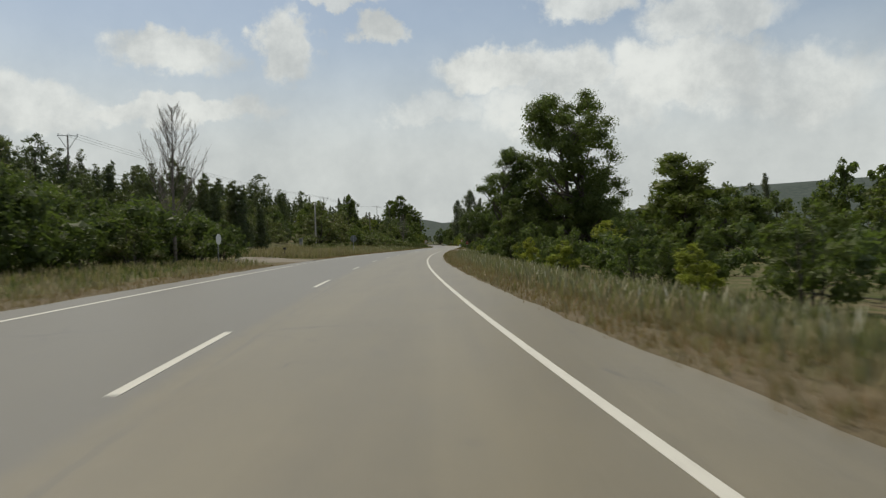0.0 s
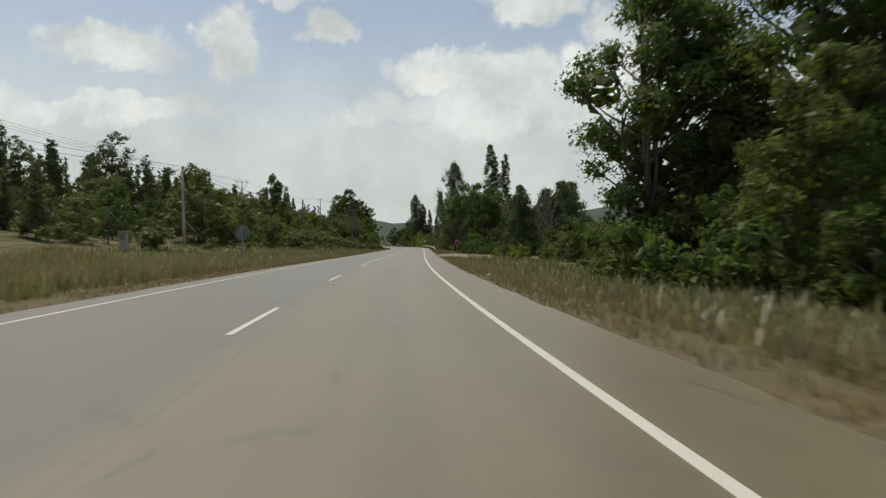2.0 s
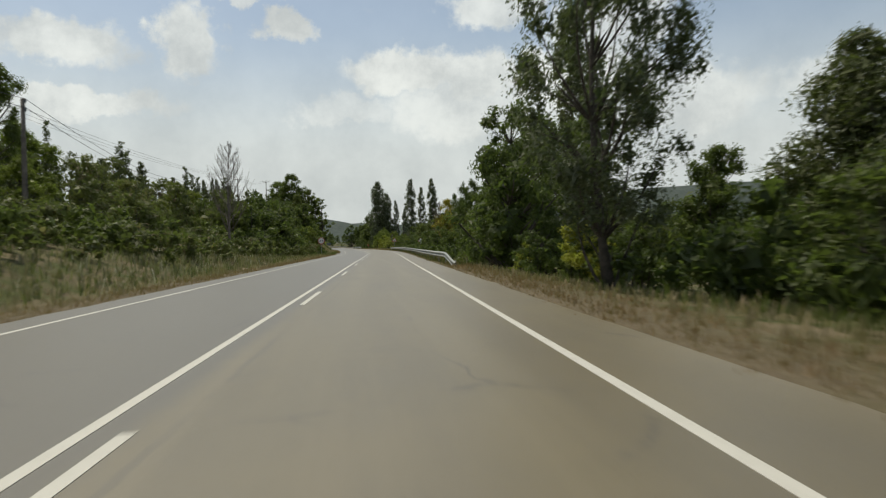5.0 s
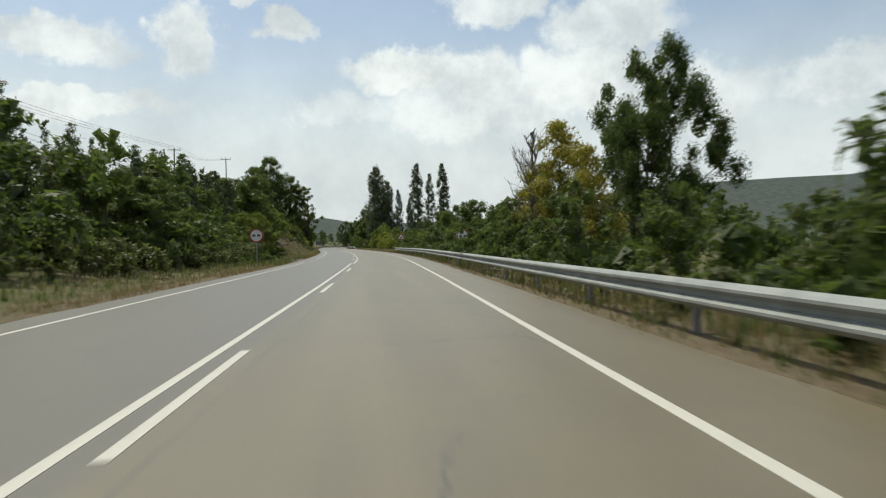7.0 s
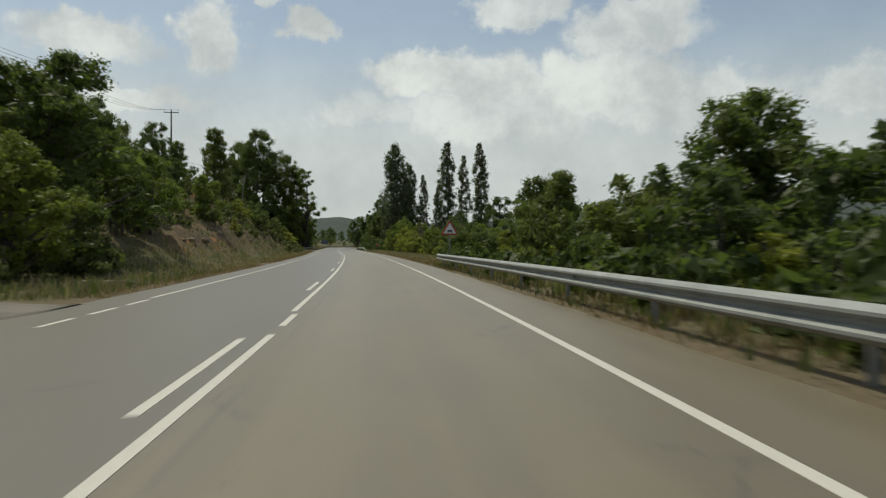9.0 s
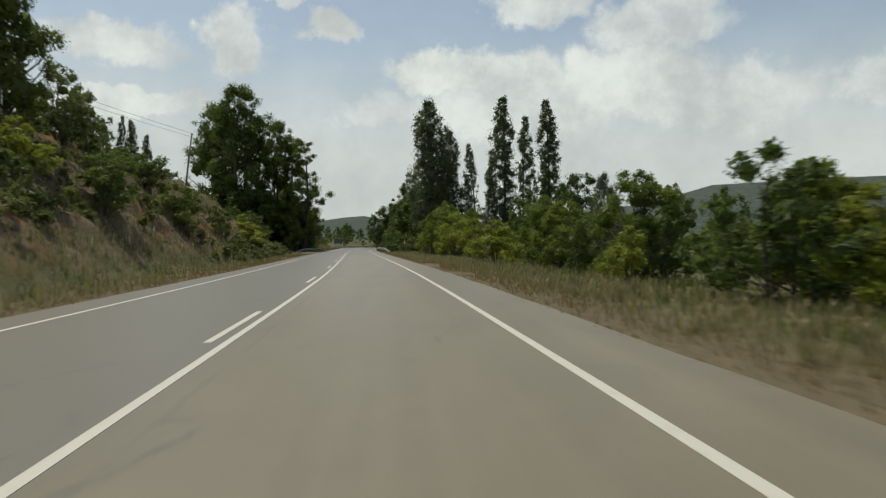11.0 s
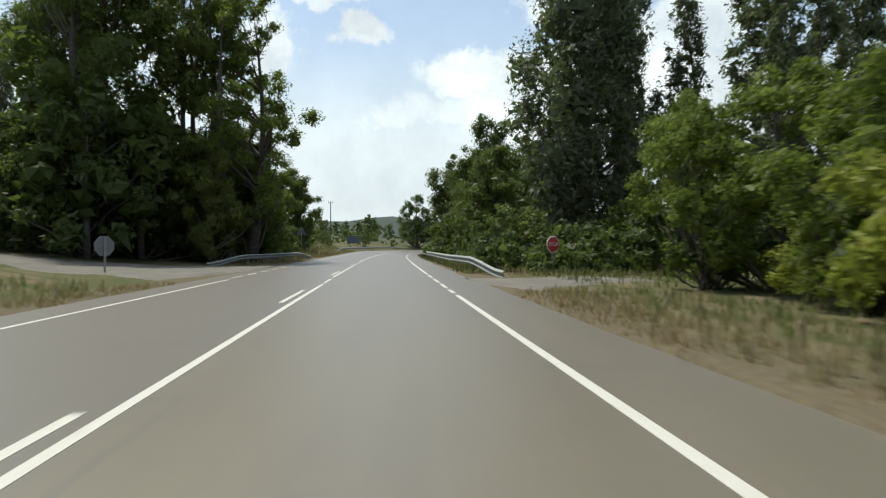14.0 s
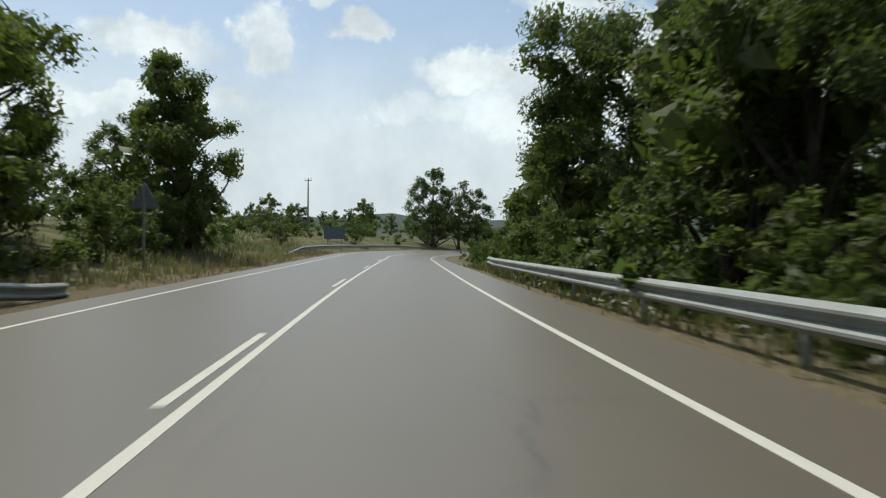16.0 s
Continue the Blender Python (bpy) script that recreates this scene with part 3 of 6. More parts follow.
def road_edge(y, side):
    wob = 0.10 * noise.noise((y * 0.45, side * 9.0, 0.0)) + 0.06 * noise.noise((y * 1.7, side * 5.0, 2.0))
    return side * ((4.66 if side > 0 else 4.45) + wob)


build_ground()
road = ribbon("road", ASPHALT, [(y, road_edge(y, -1), road_edge(y, 1)) for y in np.arange(-60, 540, 1.0)], 0.12, 0.0,
              "two-lane worn pale asphalt road with white markings", "road")


def stripe(y0, y1, u, width, to=None):
    """A painted line from y0 to y1, drifting from u to another offset where that is given."""
    count = max(2, int((y1 - y0) / 1.5) + 2)
    us = np.linspace(u, u if to is None else to, count)
    return ribbon("marking", PAINT, [(y, v - width / 2, v + width / 2) for y, v in zip(np.linspace(y0, y1, count), us)], 0.008, 0.004, "", "", road)


def dashes(start, stop, length, period, u, width=0.10):
    y = start
    while y < stop:
        stripe(y, min(y + length, 540), u, width)
        y += period


def build_markings():
    # edge lines, broken where tracks join
    stripe(-55, 101.5, 3.45, 0.105)
    for y0, y1 in ((102.6, 103.8), (104.5, 105.3), (106.0, 107.0), (107.8, 109.5), (110.2, 111.9)):
        stripe(y0, y1, 3.45, 0.105)
    stripe(113.0, 341.0, 3.45, 0.105)
    for y0, y1 in ((341.7, 342.8), (343.6, 345.4), (346.2, 348.1), (349.1, 351.0)):
        stripe(y0, y1, 3.45, 0.105)
    stripe(352.0, 535, 3.45, 0.105)
    stripe(-55, 35.0, -3.62, 0.10)
    for k in range(8):
        stripe(36.3 + 2.25 * k, 37.7 + 2.25 * k, -3.75, 0.10)
    stripe(54.2, 213.0, -3.62, 0.10)
    for y0 in (214.2, 216.0, 218.2, 220.4, 222.2, 224.0):
        stripe(y0, y0 + 1.2, -3.35, 0.10)
    stripe(225.8, 349.4, -3.45, 0.10)
    for y0 in (350.5, 353.2, 356.0, 358.8, 361.6):
        stripe(y0, y0 + 1.8, -3.6, 0.10)
    stripe(364.0, 535, -3.55, 0.10)
    # single broken centre line, then a solid line that changes sides
    dashes(-45.5, 78, 3.6, 12.6, -0.06)
    dashes(80.3, 195, 3.7, 12.45, 0.13)
    stripe(82.6, 103.6, -0.14, 0.10)
    for y0, y1 in ((104.6, 105.6), (106.4, 107.6), (108.1, 109.3)):
        stripe(y0, y1, -0.13, 0.10)
    stripe(110.1, 204.6, -0.15, 0.10)
    stripe(204.0, 218.9, 0.02, 0.10, 0.13)
    stripe(219.8, 221.4, 0.14, 0.10)
    stripe(221.9, 345.8, 0.06, 0.10)
    stripe(346.6, 349.0, 0.04, 0.10)
    stripe(350.1, 535, 0.02, 0.10)
    dashes(214.9, 530, 3.7, 12.47, -0.18)


build_markings()


def side_track(name, mat, line, label):
    """A track from the road's edge: rows of y, u and half width, laid on the land."""
    pts = [Vector((y, u, w)) for y, u, w in line]
    fine = []
    for a, b in zip(pts[:-1], pts[1:]):
        for k in range(6):
            fine.append(a.lerp(b, k / 6))
    fine.append(pts[-1])
    verts, faces, n = [], [], 7
    for i, p in enumerate(fine):
        ahead = fine[min(i + 1, len(fine) - 1)] - fine[max(i - 1, 0)]
        flat = Vector((ahead.x, ahead.y)).normalized()
        for k in range(n):
            q = (k / (n - 1) * 2 - 1) * p.z * (1 + 0.10 * noise.noise((p.x * 0.7, p.y * 0.7, k)))
            y, u = p.x - flat.y * q, p.y + flat.x * q
            u = min(u, -4.34) if line[0][1] < 0 else max(u, 4.5)
            rim = k in (0, n - 1) or i in (0, len(fine) - 1)
            verts.append((centre_x(y) + u, y, land(y, u) + (-0.06 if rim else 0.03)))
    for i in range(len(fine) - 1):
        for k in range(n - 1):
            faces.append((i * n + k, (i + 1) * n + k, (i + 1) * n + k + 1, i * n + k + 1))
    ob = piece(name, verts, faces, mat, smooth_shade=True)
    tagged(ob, label, "track", kind="structure")


side_track("track_dirt", DIRT, [(43, -4.3, 7), (45.5, -6.5, 4.4), (51, -9.0, 2.2), (58, -11.5, 1.7), (70, -15.5, 1.6), (85, -22, 1.6)], "sandy dirt driveway joining the road")
side_track("track_right", DIRT, [(112.4, 4.0, 3.4), (108.5, 5.8, 3.9), (104.5, 7.0, 3.1), (101, 8.6, 2.5), (96, 11.0, 2.2), (90, 14.0, 2.0), (82, 19.0, 2.0)], "pale dusty side road joining the main road")
side_track("track_layby", TRACK, [(221.5, -4.2, 4.4), (222.5, -5.8, 3.0), (225, -7.8, 1.5), (229, -10.0, 1.0)], "narrow dusty pull-in beside the road")
side_track("track_left_junction", TRACK, [(358, -4.2, 10.5), (358.5, -7, 9), (361, -12, 5.5), (364, -22, 3.5), (366, -40, 3)], "old asphalt side road in tree shade")
side_track("track_farm", TRACK, [(345.5, 4.4, 4.2), (346, 6.0, 2.6), (347.0, 8.0, 1.5), (348.2, 10.5, 1.1)], "stony farm track leaving the road")


# ---- plants ----
def ball_faces(level):
    """The triangles of a unit ball."""
    bm = bmesh.new()
    bmesh.ops.create_icosphere(bm, subdivisions=level, radius=1.0)
    tris = np.array([[tuple(v.co) for v in f.verts] for f in bm.faces])
    bm.free()
    return tris


BALLS = {1: ball_faces(1), 2: ball_faces(2)}


def leaf_mesh(name, centres, radii, count, size, rng, mat, aspect=0.55, hang=0.2, hollow=0.5, tall=0.8, hearts=(), level=1):
    """Small pointed leaves scattered through clumps, round close-grown hearts of overlapping facets."""
    count, size = 2 * count, size * 0.74
    centres, radii = np.array(centres), np.array(radii)
    share = radii**2 / np.sum(radii**2)
    pick = rng.choice(len(centres), size=count, p=share)
    way = rng.normal(size=(count, 3))
    way /= np.linalg.norm(way, axis=1)[:, None]
    reach = rng.uniform(0, 1, count) ** hollow
    where = centres[pick] + way * (radii[pick] * reach)[:, None] * np.array((1, 1, tall))
    facing = way * 0.7 + rng.normal(size=(count, 3)) * 0.6 + np.array((0, 0, 0.35))
    facing /= np.linalg.norm(facing, axis=1)[:, None]
    along = np.cross(facing, rng.normal(size=(count, 3)))
    along /= np.linalg.norm(along, axis=1)[:, None] + 1e-9
    along[:, 2] -= hang
    side = np.cross(along, facing)
    long = size * rng.uniform(0.6, 1.4, count)
    inner = rng.uniform(0, 1, count) < 0.16          # larger leaves fill the heart of each clump
    where[inner] = centres[pick[inner]] + way[inner] * (radii[pick[inner]] * reach[inner] * 0.62)[:, None]
    long = np.where(inner, long * 2.3, long)[:, None]
    a = where - along * long * 0.45 + side * long * aspect * 0.42
    b = where - along * long * 0.32 - side * long * aspect * 0.52
    c = where + along * long * 0.58 - facing * long * 0.12
    verts = np.stack((a, b, c), axis=1)
    ball = BALLS[level]
    if len(hearts):
        solid = [(ball * rng.uniform(0.70, 1.1, (len(ball), 1, 1)) + rng.normal(0, 0.10, ball.shape)) * np.array((r, r, 0.85 * r)) + np.array((x, y, z)) for x, y, z, r in hearts]
        verts = np.concatenate([verts] + solid)
    count = len(verts)
    verts = verts.reshape(-1, 3)
    me = bpy.data.meshes.new(name)
    me.vertices.add(3 * count)
    me.vertices.foreach_set("co", verts.ravel())
    me.loops.add(3 * count)
    me.loops.foreach_set("vertex_index", np.arange(3 * count))
    me.polygons.add(count)
    me.polygons.foreach_set("loop_start", np.arange(0, 3 * count, 3))
    me.materials.append(mat)
    me.update(calc_edges=True)
    me.validate()
    return me


def bent_line(a, b, rng, bow=0.12, steps_n=5):
    a, b = Vector(a), Vector(b)
    off = Vector(rng.normal(size=3)) * (b - a).length * bow
    off.z = abs(off.z) * 0.5
    return [a.lerp(b, k / steps_n) + off * math.sin(math.pi * k / steps_n) for k in range(steps_n + 1)]


PLANTS = {}


def plant(name, kind_name, label, category, height, profile, width, clumps, clump_size, count, size, mat, seed, bark=BARK,
          trunk=0.16, stems=1, aspect=0.55, bare=0.12, lean=0.0, hang=0.2, hollow=0.5, group="", crown_label="", fine=True, ragged=0.42, tall=0.8,
          boughs=0, reach=0.42, heart=0.42, level=1):
    """A plant of that height: stems with limbs, and a crown of clumps within the profile's outline, gathered on boughs where it has any."""
    rng = np.random.default_rng(seed)
    top = Empty_at(kind_name)
    feet = [Vector((0, 0, 0))] if stems == 1 else [Vector((math.cos(k * 2.4), math.sin(k * 2.4), 0)) * width * 0.18 * (0.4 + 0.6 * rng.uniform()) for k in range(stems)]
    trunks, limbs = [], []
    tops = []
    for foot in feet:
        tip = foot * 1.6 + Vector((lean * height, 0, height * rng.uniform(0.80, 0.92)))
        line = bent_line(foot - Vector((0, 0, 0.25)), tip, rng, 0.03, 7)
        radii = [trunk * (1.25 if k == 0 else 1.0) * (1 - 0.88 * k / 7) for k in range(8)]
        trunks.append(tube(line, radii, 8 if fine else 5))
        tops.append((line, radii))
    centres, sizes, hearts, lobes = [], [], [], []
    tiers = max(1, boughs // 3)
    for b in range(boughs):
        q = bare + (1 - bare) * min(0.95, 0.06 + 0.94 * (b % tiers + rng.uniform(0.1, 0.9)) / tiers)
        wide = width * max(0.42, profile((q - bare) / (1 - bare)))
        angle, far = (b // tiers) * 2.1 + (b % tiers) * 0.9 + rng.uniform(-0.4, 0.4), wide * rng.uniform(0.40, 0.78)
        r = reach * width * rng.uniform(0.72, 1.22) * (0.5 + 0.5 * min(1.0, wide / width))
        z = max(min(q * height, height - r * 0.85), r * 0.5)
        lobes.append((Vector((math.cos(angle) * far + lean * z, math.sin(angle) * far, z)), r))
        if heart:
            hearts.append((*lobes[-1][0], r * heart))
    if heart and not boughs and profile in (cone, column, spruce):
        for k in range(9):
            q = bare + (1 - bare) * (k + 0.6) / 9.5
            hearts.append((lean * height * q, 0, q * height, heart * width * profile((q - bare) / (1 - bare)) * rng.uniform(0.75, 1.1)))
    elif heart and boughs:
        for q in (0.3, 0.5, 0.7):
            q = bare + (1 - bare) * q
            hearts.append((lean * height * q, 0, q * height, heart * 0.55 * width * profile((q - bare) / (1 - bare))))
    for k in range(clumps):
        q = bare + (1 - bare) * ((k + rng.uniform()) / clumps)
        q = min(0.97, q)
        angle = rng.uniform(0, 2 * math.pi)
        wide = width * profile((q - bare) / (1 - bare)) * (1 + ragged * noise.noise((math.cos(angle) * 1.6 + seed, math.sin(angle) * 1.6, q * 4.0)))
        far = wide * math.sqrt(rng.uniform(0.10, 1.0))
        on_lobe = bool(lobes) and k % 5 < 3
        if on_lobe:
            middle, r = lobes[k % boughs]
            out = Vector(rng.normal(size=3)) + Vector((0, 0, 0.35))
            spot_at = middle + out.normalized() * r * rng.uniform(0.5, 1.0)
            spot_at.z = max(spot_at.z, 0.12 * clump_size)
            q, far = min(0.99, spot_at.z / height), math.hypot(spot_at.x, spot_at.y)
            centres.append(tuple(spot_at))
        else:
            if lobes:
                far = wide * rng.uniform(0.35, 1.0)
            centres.append((math.cos(angle) * far + lean * height * q, math.sin(angle) * far, q * height))
        sizes.append(min(0.62 * lobes[k % boughs][1], clump_size * rng.uniform(0.55, 1.1)) if on_lobe else (0.85 if lobes else 1.0) * clump_size * rng.uniform(0.65, 1.35) * ((0.24 if profile in (cone, column, spruce) else 0.55) + 0.45 * min(1.0, wide / width + 0.25) * (1.7 if profile in (cone, column, spruce) else 1.0)))
        if k % (2 if not fine else 1 + clumps // 90):
            continue
        line, radii = tops[k % len(tops)]
        root = max(0, min(6, int((q * height - far * rng.uniform(0.5, 0.9)) / height / 0.125)))
        root = max(root, int(bare * 6))
        limb = bent_line(line[root], centres[-1], rng, 0.10, 4 if fine else 2)
        r0 = max(0.012, min(radii[root] * 0.6, 0.035 * far + 0.015))
        limbs.append(tube(limb, [r0 * (1 - 0.8 * i / (len(limb) - 1)) for i in range(len(limb))], 5 if fine else 3, cap=False))
    piece("trunk", *limbs_on(trunks[:1], trunks[1:] + limbs), bark, top, smooth_shade=True)
    crown = new("crown", leaf_mesh("crown", centres, sizes, count, size, rng, mat, aspect, hang, hollow, tall, hearts, 2 if fine else level))
    crown.parent = top
    if crown_label:
        tagged(crown, crown_label)
    tagged(top, label, category, group)
    PLANTS[name] = [top, height, False]
    return top


def Empty_at(name):
    ob = new(name)
    ob.empty_display_size = 0.3
    return ob


def bare_plant(name, label, height, seed, spread=0.35):
    """A leafless tree: forks down to twigs."""
    rng = np.random.default_rng(seed)
    top = Empty_at("bare_tree")
    trunk = bent_line(Vector((0, 0, -0.2)), Vector((0.02 * height, 0, height * 0.93)), rng, 0.02, 8)
    stems, twigs = [tube(trunk, [0.013 * height * (1 - 0.9 * k / 8) for k in range(9)], 7)], []

    def along(line, q):
        k = min(len(line) - 2, int(q * (len(line) - 1)))
        return line[k].lerp(line[k + 1], q * (len(line) - 1) - k)

    def upward(start, out, length, rise):
        tip = start + Vector((out.x, out.y, 0)) * length * math.cos(rise) + Vector((0, 0, length * math.sin(rise)))
        line = [start.lerp(tip, k / 3) for k in range(4)]
        line[1].z -= length * 0.05
        return line

    for k in range(30):
        q = 0.18 + 0.80 * (k + rng.uniform()) / 30
        a = k * 2.4 + rng.uniform(-0.4, 0.4)
        reach = spread * height * max(0.16, math.sin(math.pi * (0.30 + 0.68 * q))) * rng.uniform(0.75, 1.15)
        limb = upward(along(trunk, q), Vector((math.cos(a), math.sin(a), 0)), reach, radians(rng.uniform(48, 66)))
        r = 0.0042 * height * (1.2 - q)
        stems.append(tube(limb, [r, r * 0.8, r * 0.55, r * 0.3], 4, cap=False))
        for j in range(6):
            b = a + rng.uniform(-1.3, 1.3)
            side = upward(along(limb, 0.2 + 0.78 * j / 6), Vector((math.cos(b), math.sin(b), 0)), reach * rng.uniform(0.30, 0.52), radians(rng.uniform(50, 78)))
            twigs.append(tube(side[::3] + [], [max(0.011, r * 0.45), 0.007], 3, cap=False))
            for i in range(4):
                c = b + rng.uniform(-1.6, 1.6)
                fine = upward(along(side, 0.25 + 0.7 * i / 4), Vector((math.cos(c), math.sin(c), 0)), reach * rng.uniform(0.12, 0.26), radians(rng.uniform(45, 80)))
                twigs.append(tube(fine[::3], [0.008, 0.005], 3, cap=False))

    piece("trunk", *limbs_on(stems[:1], stems[1:] + twigs), DEADWOOD, top, smooth_shade=True)
    tagged(top, label, "tree", "bare trees")
    PLANTS[name] = [top, height, False]


def put(name, y, u, height=None, wide=1.0, turn=None, sink=0.0):
    """Stands a plant at y, u with that height, wider or slimmer than its model."""
    top, natural, used = PLANTS[name]
    s = (height or natural) / natural
    turn = (y * 37.0 + u * 53.0) % 360 if turn is None else turn
    at = spot(y, u, -sink)
    m = pose(*at, 0, 0, turn) @ Matrix.Diagonal((s * wide, s * wide, s, 1))
    if used:
        return copy_thing(top, m @ Matrix.Diagonal((*(1 / v for v in top.scale), 1)))
    top.matrix_basis = m
    PLANTS[name][2] = True
    return top


def dome(q):
    return math.sqrt(max(0.0, 1 - (2 * q - 0.85) ** 2 / 1.35)) if q > 0.42 else 0.62 + 0.9 * q


def egg(q):
    return max(0.08, math.sin(math.pi * min(1.0, 0.16 + 0.86 * q)) ** 0.8)


def cone(q):
    return max(0.05, 1.0 - q) ** 0.85


def spruce(q):
    return max(0.06, 1.0 - q) ** 0.62


def column(q):
    return max(0.12, min(1.0, 0.55 + 1.3 * q) * (1 - q**4.5) ** 0.8)


def barrel(q):
    return min(1.0, 0.72 + 0.9 * q) * max(0.06, 1 - q**4) ** 0.6


def heap(q):
    return math.sqrt(max(0.03, 1 - q**2))


T = "roadside trees"
plant("ash_a", "broadleaf_tree", "tall dark green broadleaf tree with open crown", "tree", 13.0, dome, 4.6, 150, 1.0, 34000, 0.155, LEAF_DARK, 11, trunk=0.22, stems=3, bare=0.06, group=T, boughs=17, reach=0.36, heart=0.45)
plant("ash_b", "broadleaf_tree", "tall dark green broadleaf tree with several stems", "tree", 12.0, dome, 3.9, 80, 0.95, 10500, 0.19, LEAF_DARK, 12, trunk=0.22, stems=2, group=T, boughs=13, reach=0.38, heart=0.55)
plant("walnut", "broadleaf_tree", "spreading green walnut tree with loose leaf layers", "tree", 9.0, dome, 4.5, 90, 0.85, 22000, 0.135, LEAF_DARK, 13, trunk=0.12, bare=0.36, group=T, boughs=15, reach=0.30, heart=0.35)
plant("round_a", "broadleaf_tree", "dense rounded dark green tree", "tree", 9.0, egg, 3.7, 80, 0.85, 6400, 0.20, LEAF_DARK, 14, trunk=0.2, bare=0.05, group=T, boughs=13, reach=0.40)
plant("round_b", "broadleaf_tree", "leafy mid-green tree with uneven crown", "tree", 9.0, egg, 3.3, 76, 0.80, 6200, 0.20, LEAF_MID, 15, trunk=0.18, bare=0.06, group=T, boughs=12, reach=0.42, heart=0.6)
plant("aspen", "poplar_tree", "slender upright poplar with shimmering grey-green leaves", "tree", 11.5, egg, 2.5, 130, 0.66, 16000, 0.135, LEAF_POPLAR, 16, trunk=0.15, bare=0.15, ragged=0.2, tall=1.2, group=T, heart=0)
plant("poplar_a", "poplar_tree", "tall narrow dark poplar bent by wind", "tree", 25.0, column, 1.75, 260, 0.62, 7500, 0.30, LEAF_POPLAR, 17, trunk=0.28, bare=0.07, lean=0.03, ragged=0.4, tall=1.8, group=T, heart=0.42)
plant("poplar_b", "poplar_tree", "tall narrow poplar with thin crown", "tree", 25.0, column, 1.4, 190, 0.52, 4800, 0.29, LEAF_POPLAR, 18, trunk=0.24, bare=0.10, lean=0.02, ragged=0.45, tall=1.8, group=T, heart=0.3)
plant("poplar_c", "poplar_tree", "broad tall poplar with dense dark crown", "tree", 24.0, column, 3.2, 330, 0.80, 12000, 0.30, LEAF_POPLAR, 19, trunk=0.34, bare=0.05, ragged=0.45, tall=1.7, group=T, heart=0.5)
plant("giant_a", "broadleaf_tree", "very tall dense broadleaf tree shading the side road", "tree", 25.0, barrel, 5.3, 270, 1.35, 27000, 0.24, LEAF_MID, 20, trunk=0.42, stems=3, bare=0.03, group=T, boughs=30, reach=0.44, heart=0.55)
plant("giant_b", "broadleaf_tree", "tall open broadleaf tree with visible limbs", "tree", 20.0, egg, 5.0, 90, 1.10, 12000, 0.22, LEAF_SUN, 21, trunk=0.32, stems=2, bare=0.10, group=T, boughs=17, reach=0.30, heart=0.3)
plant("pine_a", "pine_tree", "dark green pine with conical top", "tree", 10.0, cone, 2.5, 56, 0.80, 1050, 0.44, LEAF_PINE, 22, trunk=0.16, bare=0.08, aspect=0.26, group="hillside pines", fine=False, heart=0.6)
plant("pine_b", "pine_tree", "dark rounded pine on the slope", "tree", 9.0, egg, 2.6, 50, 0.75, 1050, 0.40, LEAF_PINE, 23, trunk=0.16, bare=0.14, aspect=0.28, group="hillside pines", fine=False, boughs=10, reach=0.46)
plant("cypress", "cypress_tree", "slim dark green cypress spire", "tree", 9.0, cone, 1.1, 40, 0.50, 800, 0.36, LEAF_PINE, 24, trunk=0.12, bare=0.02, aspect=0.28, group="hillside pines", fine=False, heart=0.6)
plant("juniper", "conifer_tree", "dense dark conifer with a pointed ragged top", "tree", 8.0, spruce, 1.9, 110, 0.52, 3000, 0.24, LEAF_PINE, 43, trunk=0.13, bare=0.04, aspect=0.30, ragged=0.4, group="hillside pines", heart=0.62)
plant("cedar", "conifer_tree", "bluish green conifer with drooping boughs", "tree", 8.0, spruce, 3.1, 190, 0.70, 13000, 0.20, LEAF_PINE, 25, trunk=0.14, bare=0.0, aspect=0.32, ragged=0.3, group=T, heart=0.45)
plant("oak_a", "holm_oak", "rounded dark holm oak on dry grass", "tree", 6.5, egg, 3.2, 66, 0.80, 2100, 0.24, LEAF_OLIVE, 26, trunk=0.15, bare=0.0, group="holm oaks", fine=False, boughs=11, reach=0.46)
plant("lime_tree", "broadleaf_tree", "bushy light green tree leafy to the ground", "tree", 6.0, egg, 2.5, 70, 0.62, 6200, 0.14, LEAF_FRESH, 27, trunk=0.10, stems=2, bare=0.06, group=T, boughs=12, reach=0.38, heart=0.5)
W = "woodland trees"
plant("wood_a", "woodland_tree", "rounded dark green woodland tree", "tree", 9.0, egg, 3.5, 56, 0.95, 1100, 0.44, LEAF_DARK, 28, trunk=0.2, bare=0.05, group=W, fine=False, boughs=12, reach=0.46)
plant("wood_b", "woodland_tree", "mid-green woodland tree with uneven crown", "tree", 9.0, egg, 3.1, 54, 0.95, 1100, 0.44, LEAF_MID, 29, trunk=0.2, bare=0.06, group=W, fine=False, boughs=11, reach=0.46)
S = "roadside shrubs"
plant("shrub_a", "shrub", "dense dark green roadside shrub", "shrub", 3.2, heap, 1.8, 34, 0.45, 1000, 0.165, LEAF_DARK, 31, trunk=0.04, stems=4, bare=0.0, group=S, fine=False, level=2, boughs=9, reach=0.40)
plant("shrub_b", "shrub", "bushy mid-green roadside shrub", "shrub", 3.0, heap, 1.6, 32, 0.44, 960, 0.165, LEAF_MID, 32, trunk=0.04, stems=4, bare=0.0, group=S, fine=False, level=2, boughs=9, reach=0.40)
plant("shrub_c", "shrub", "dull olive scrub bush", "shrub", 2.2, heap, 1.35, 24, 0.36, 620, 0.15, LEAF_OLIVE, 33, trunk=0.03, stems=4, bare=0.0, group=S, fine=False, level=2, boughs=8, reach=0.38)
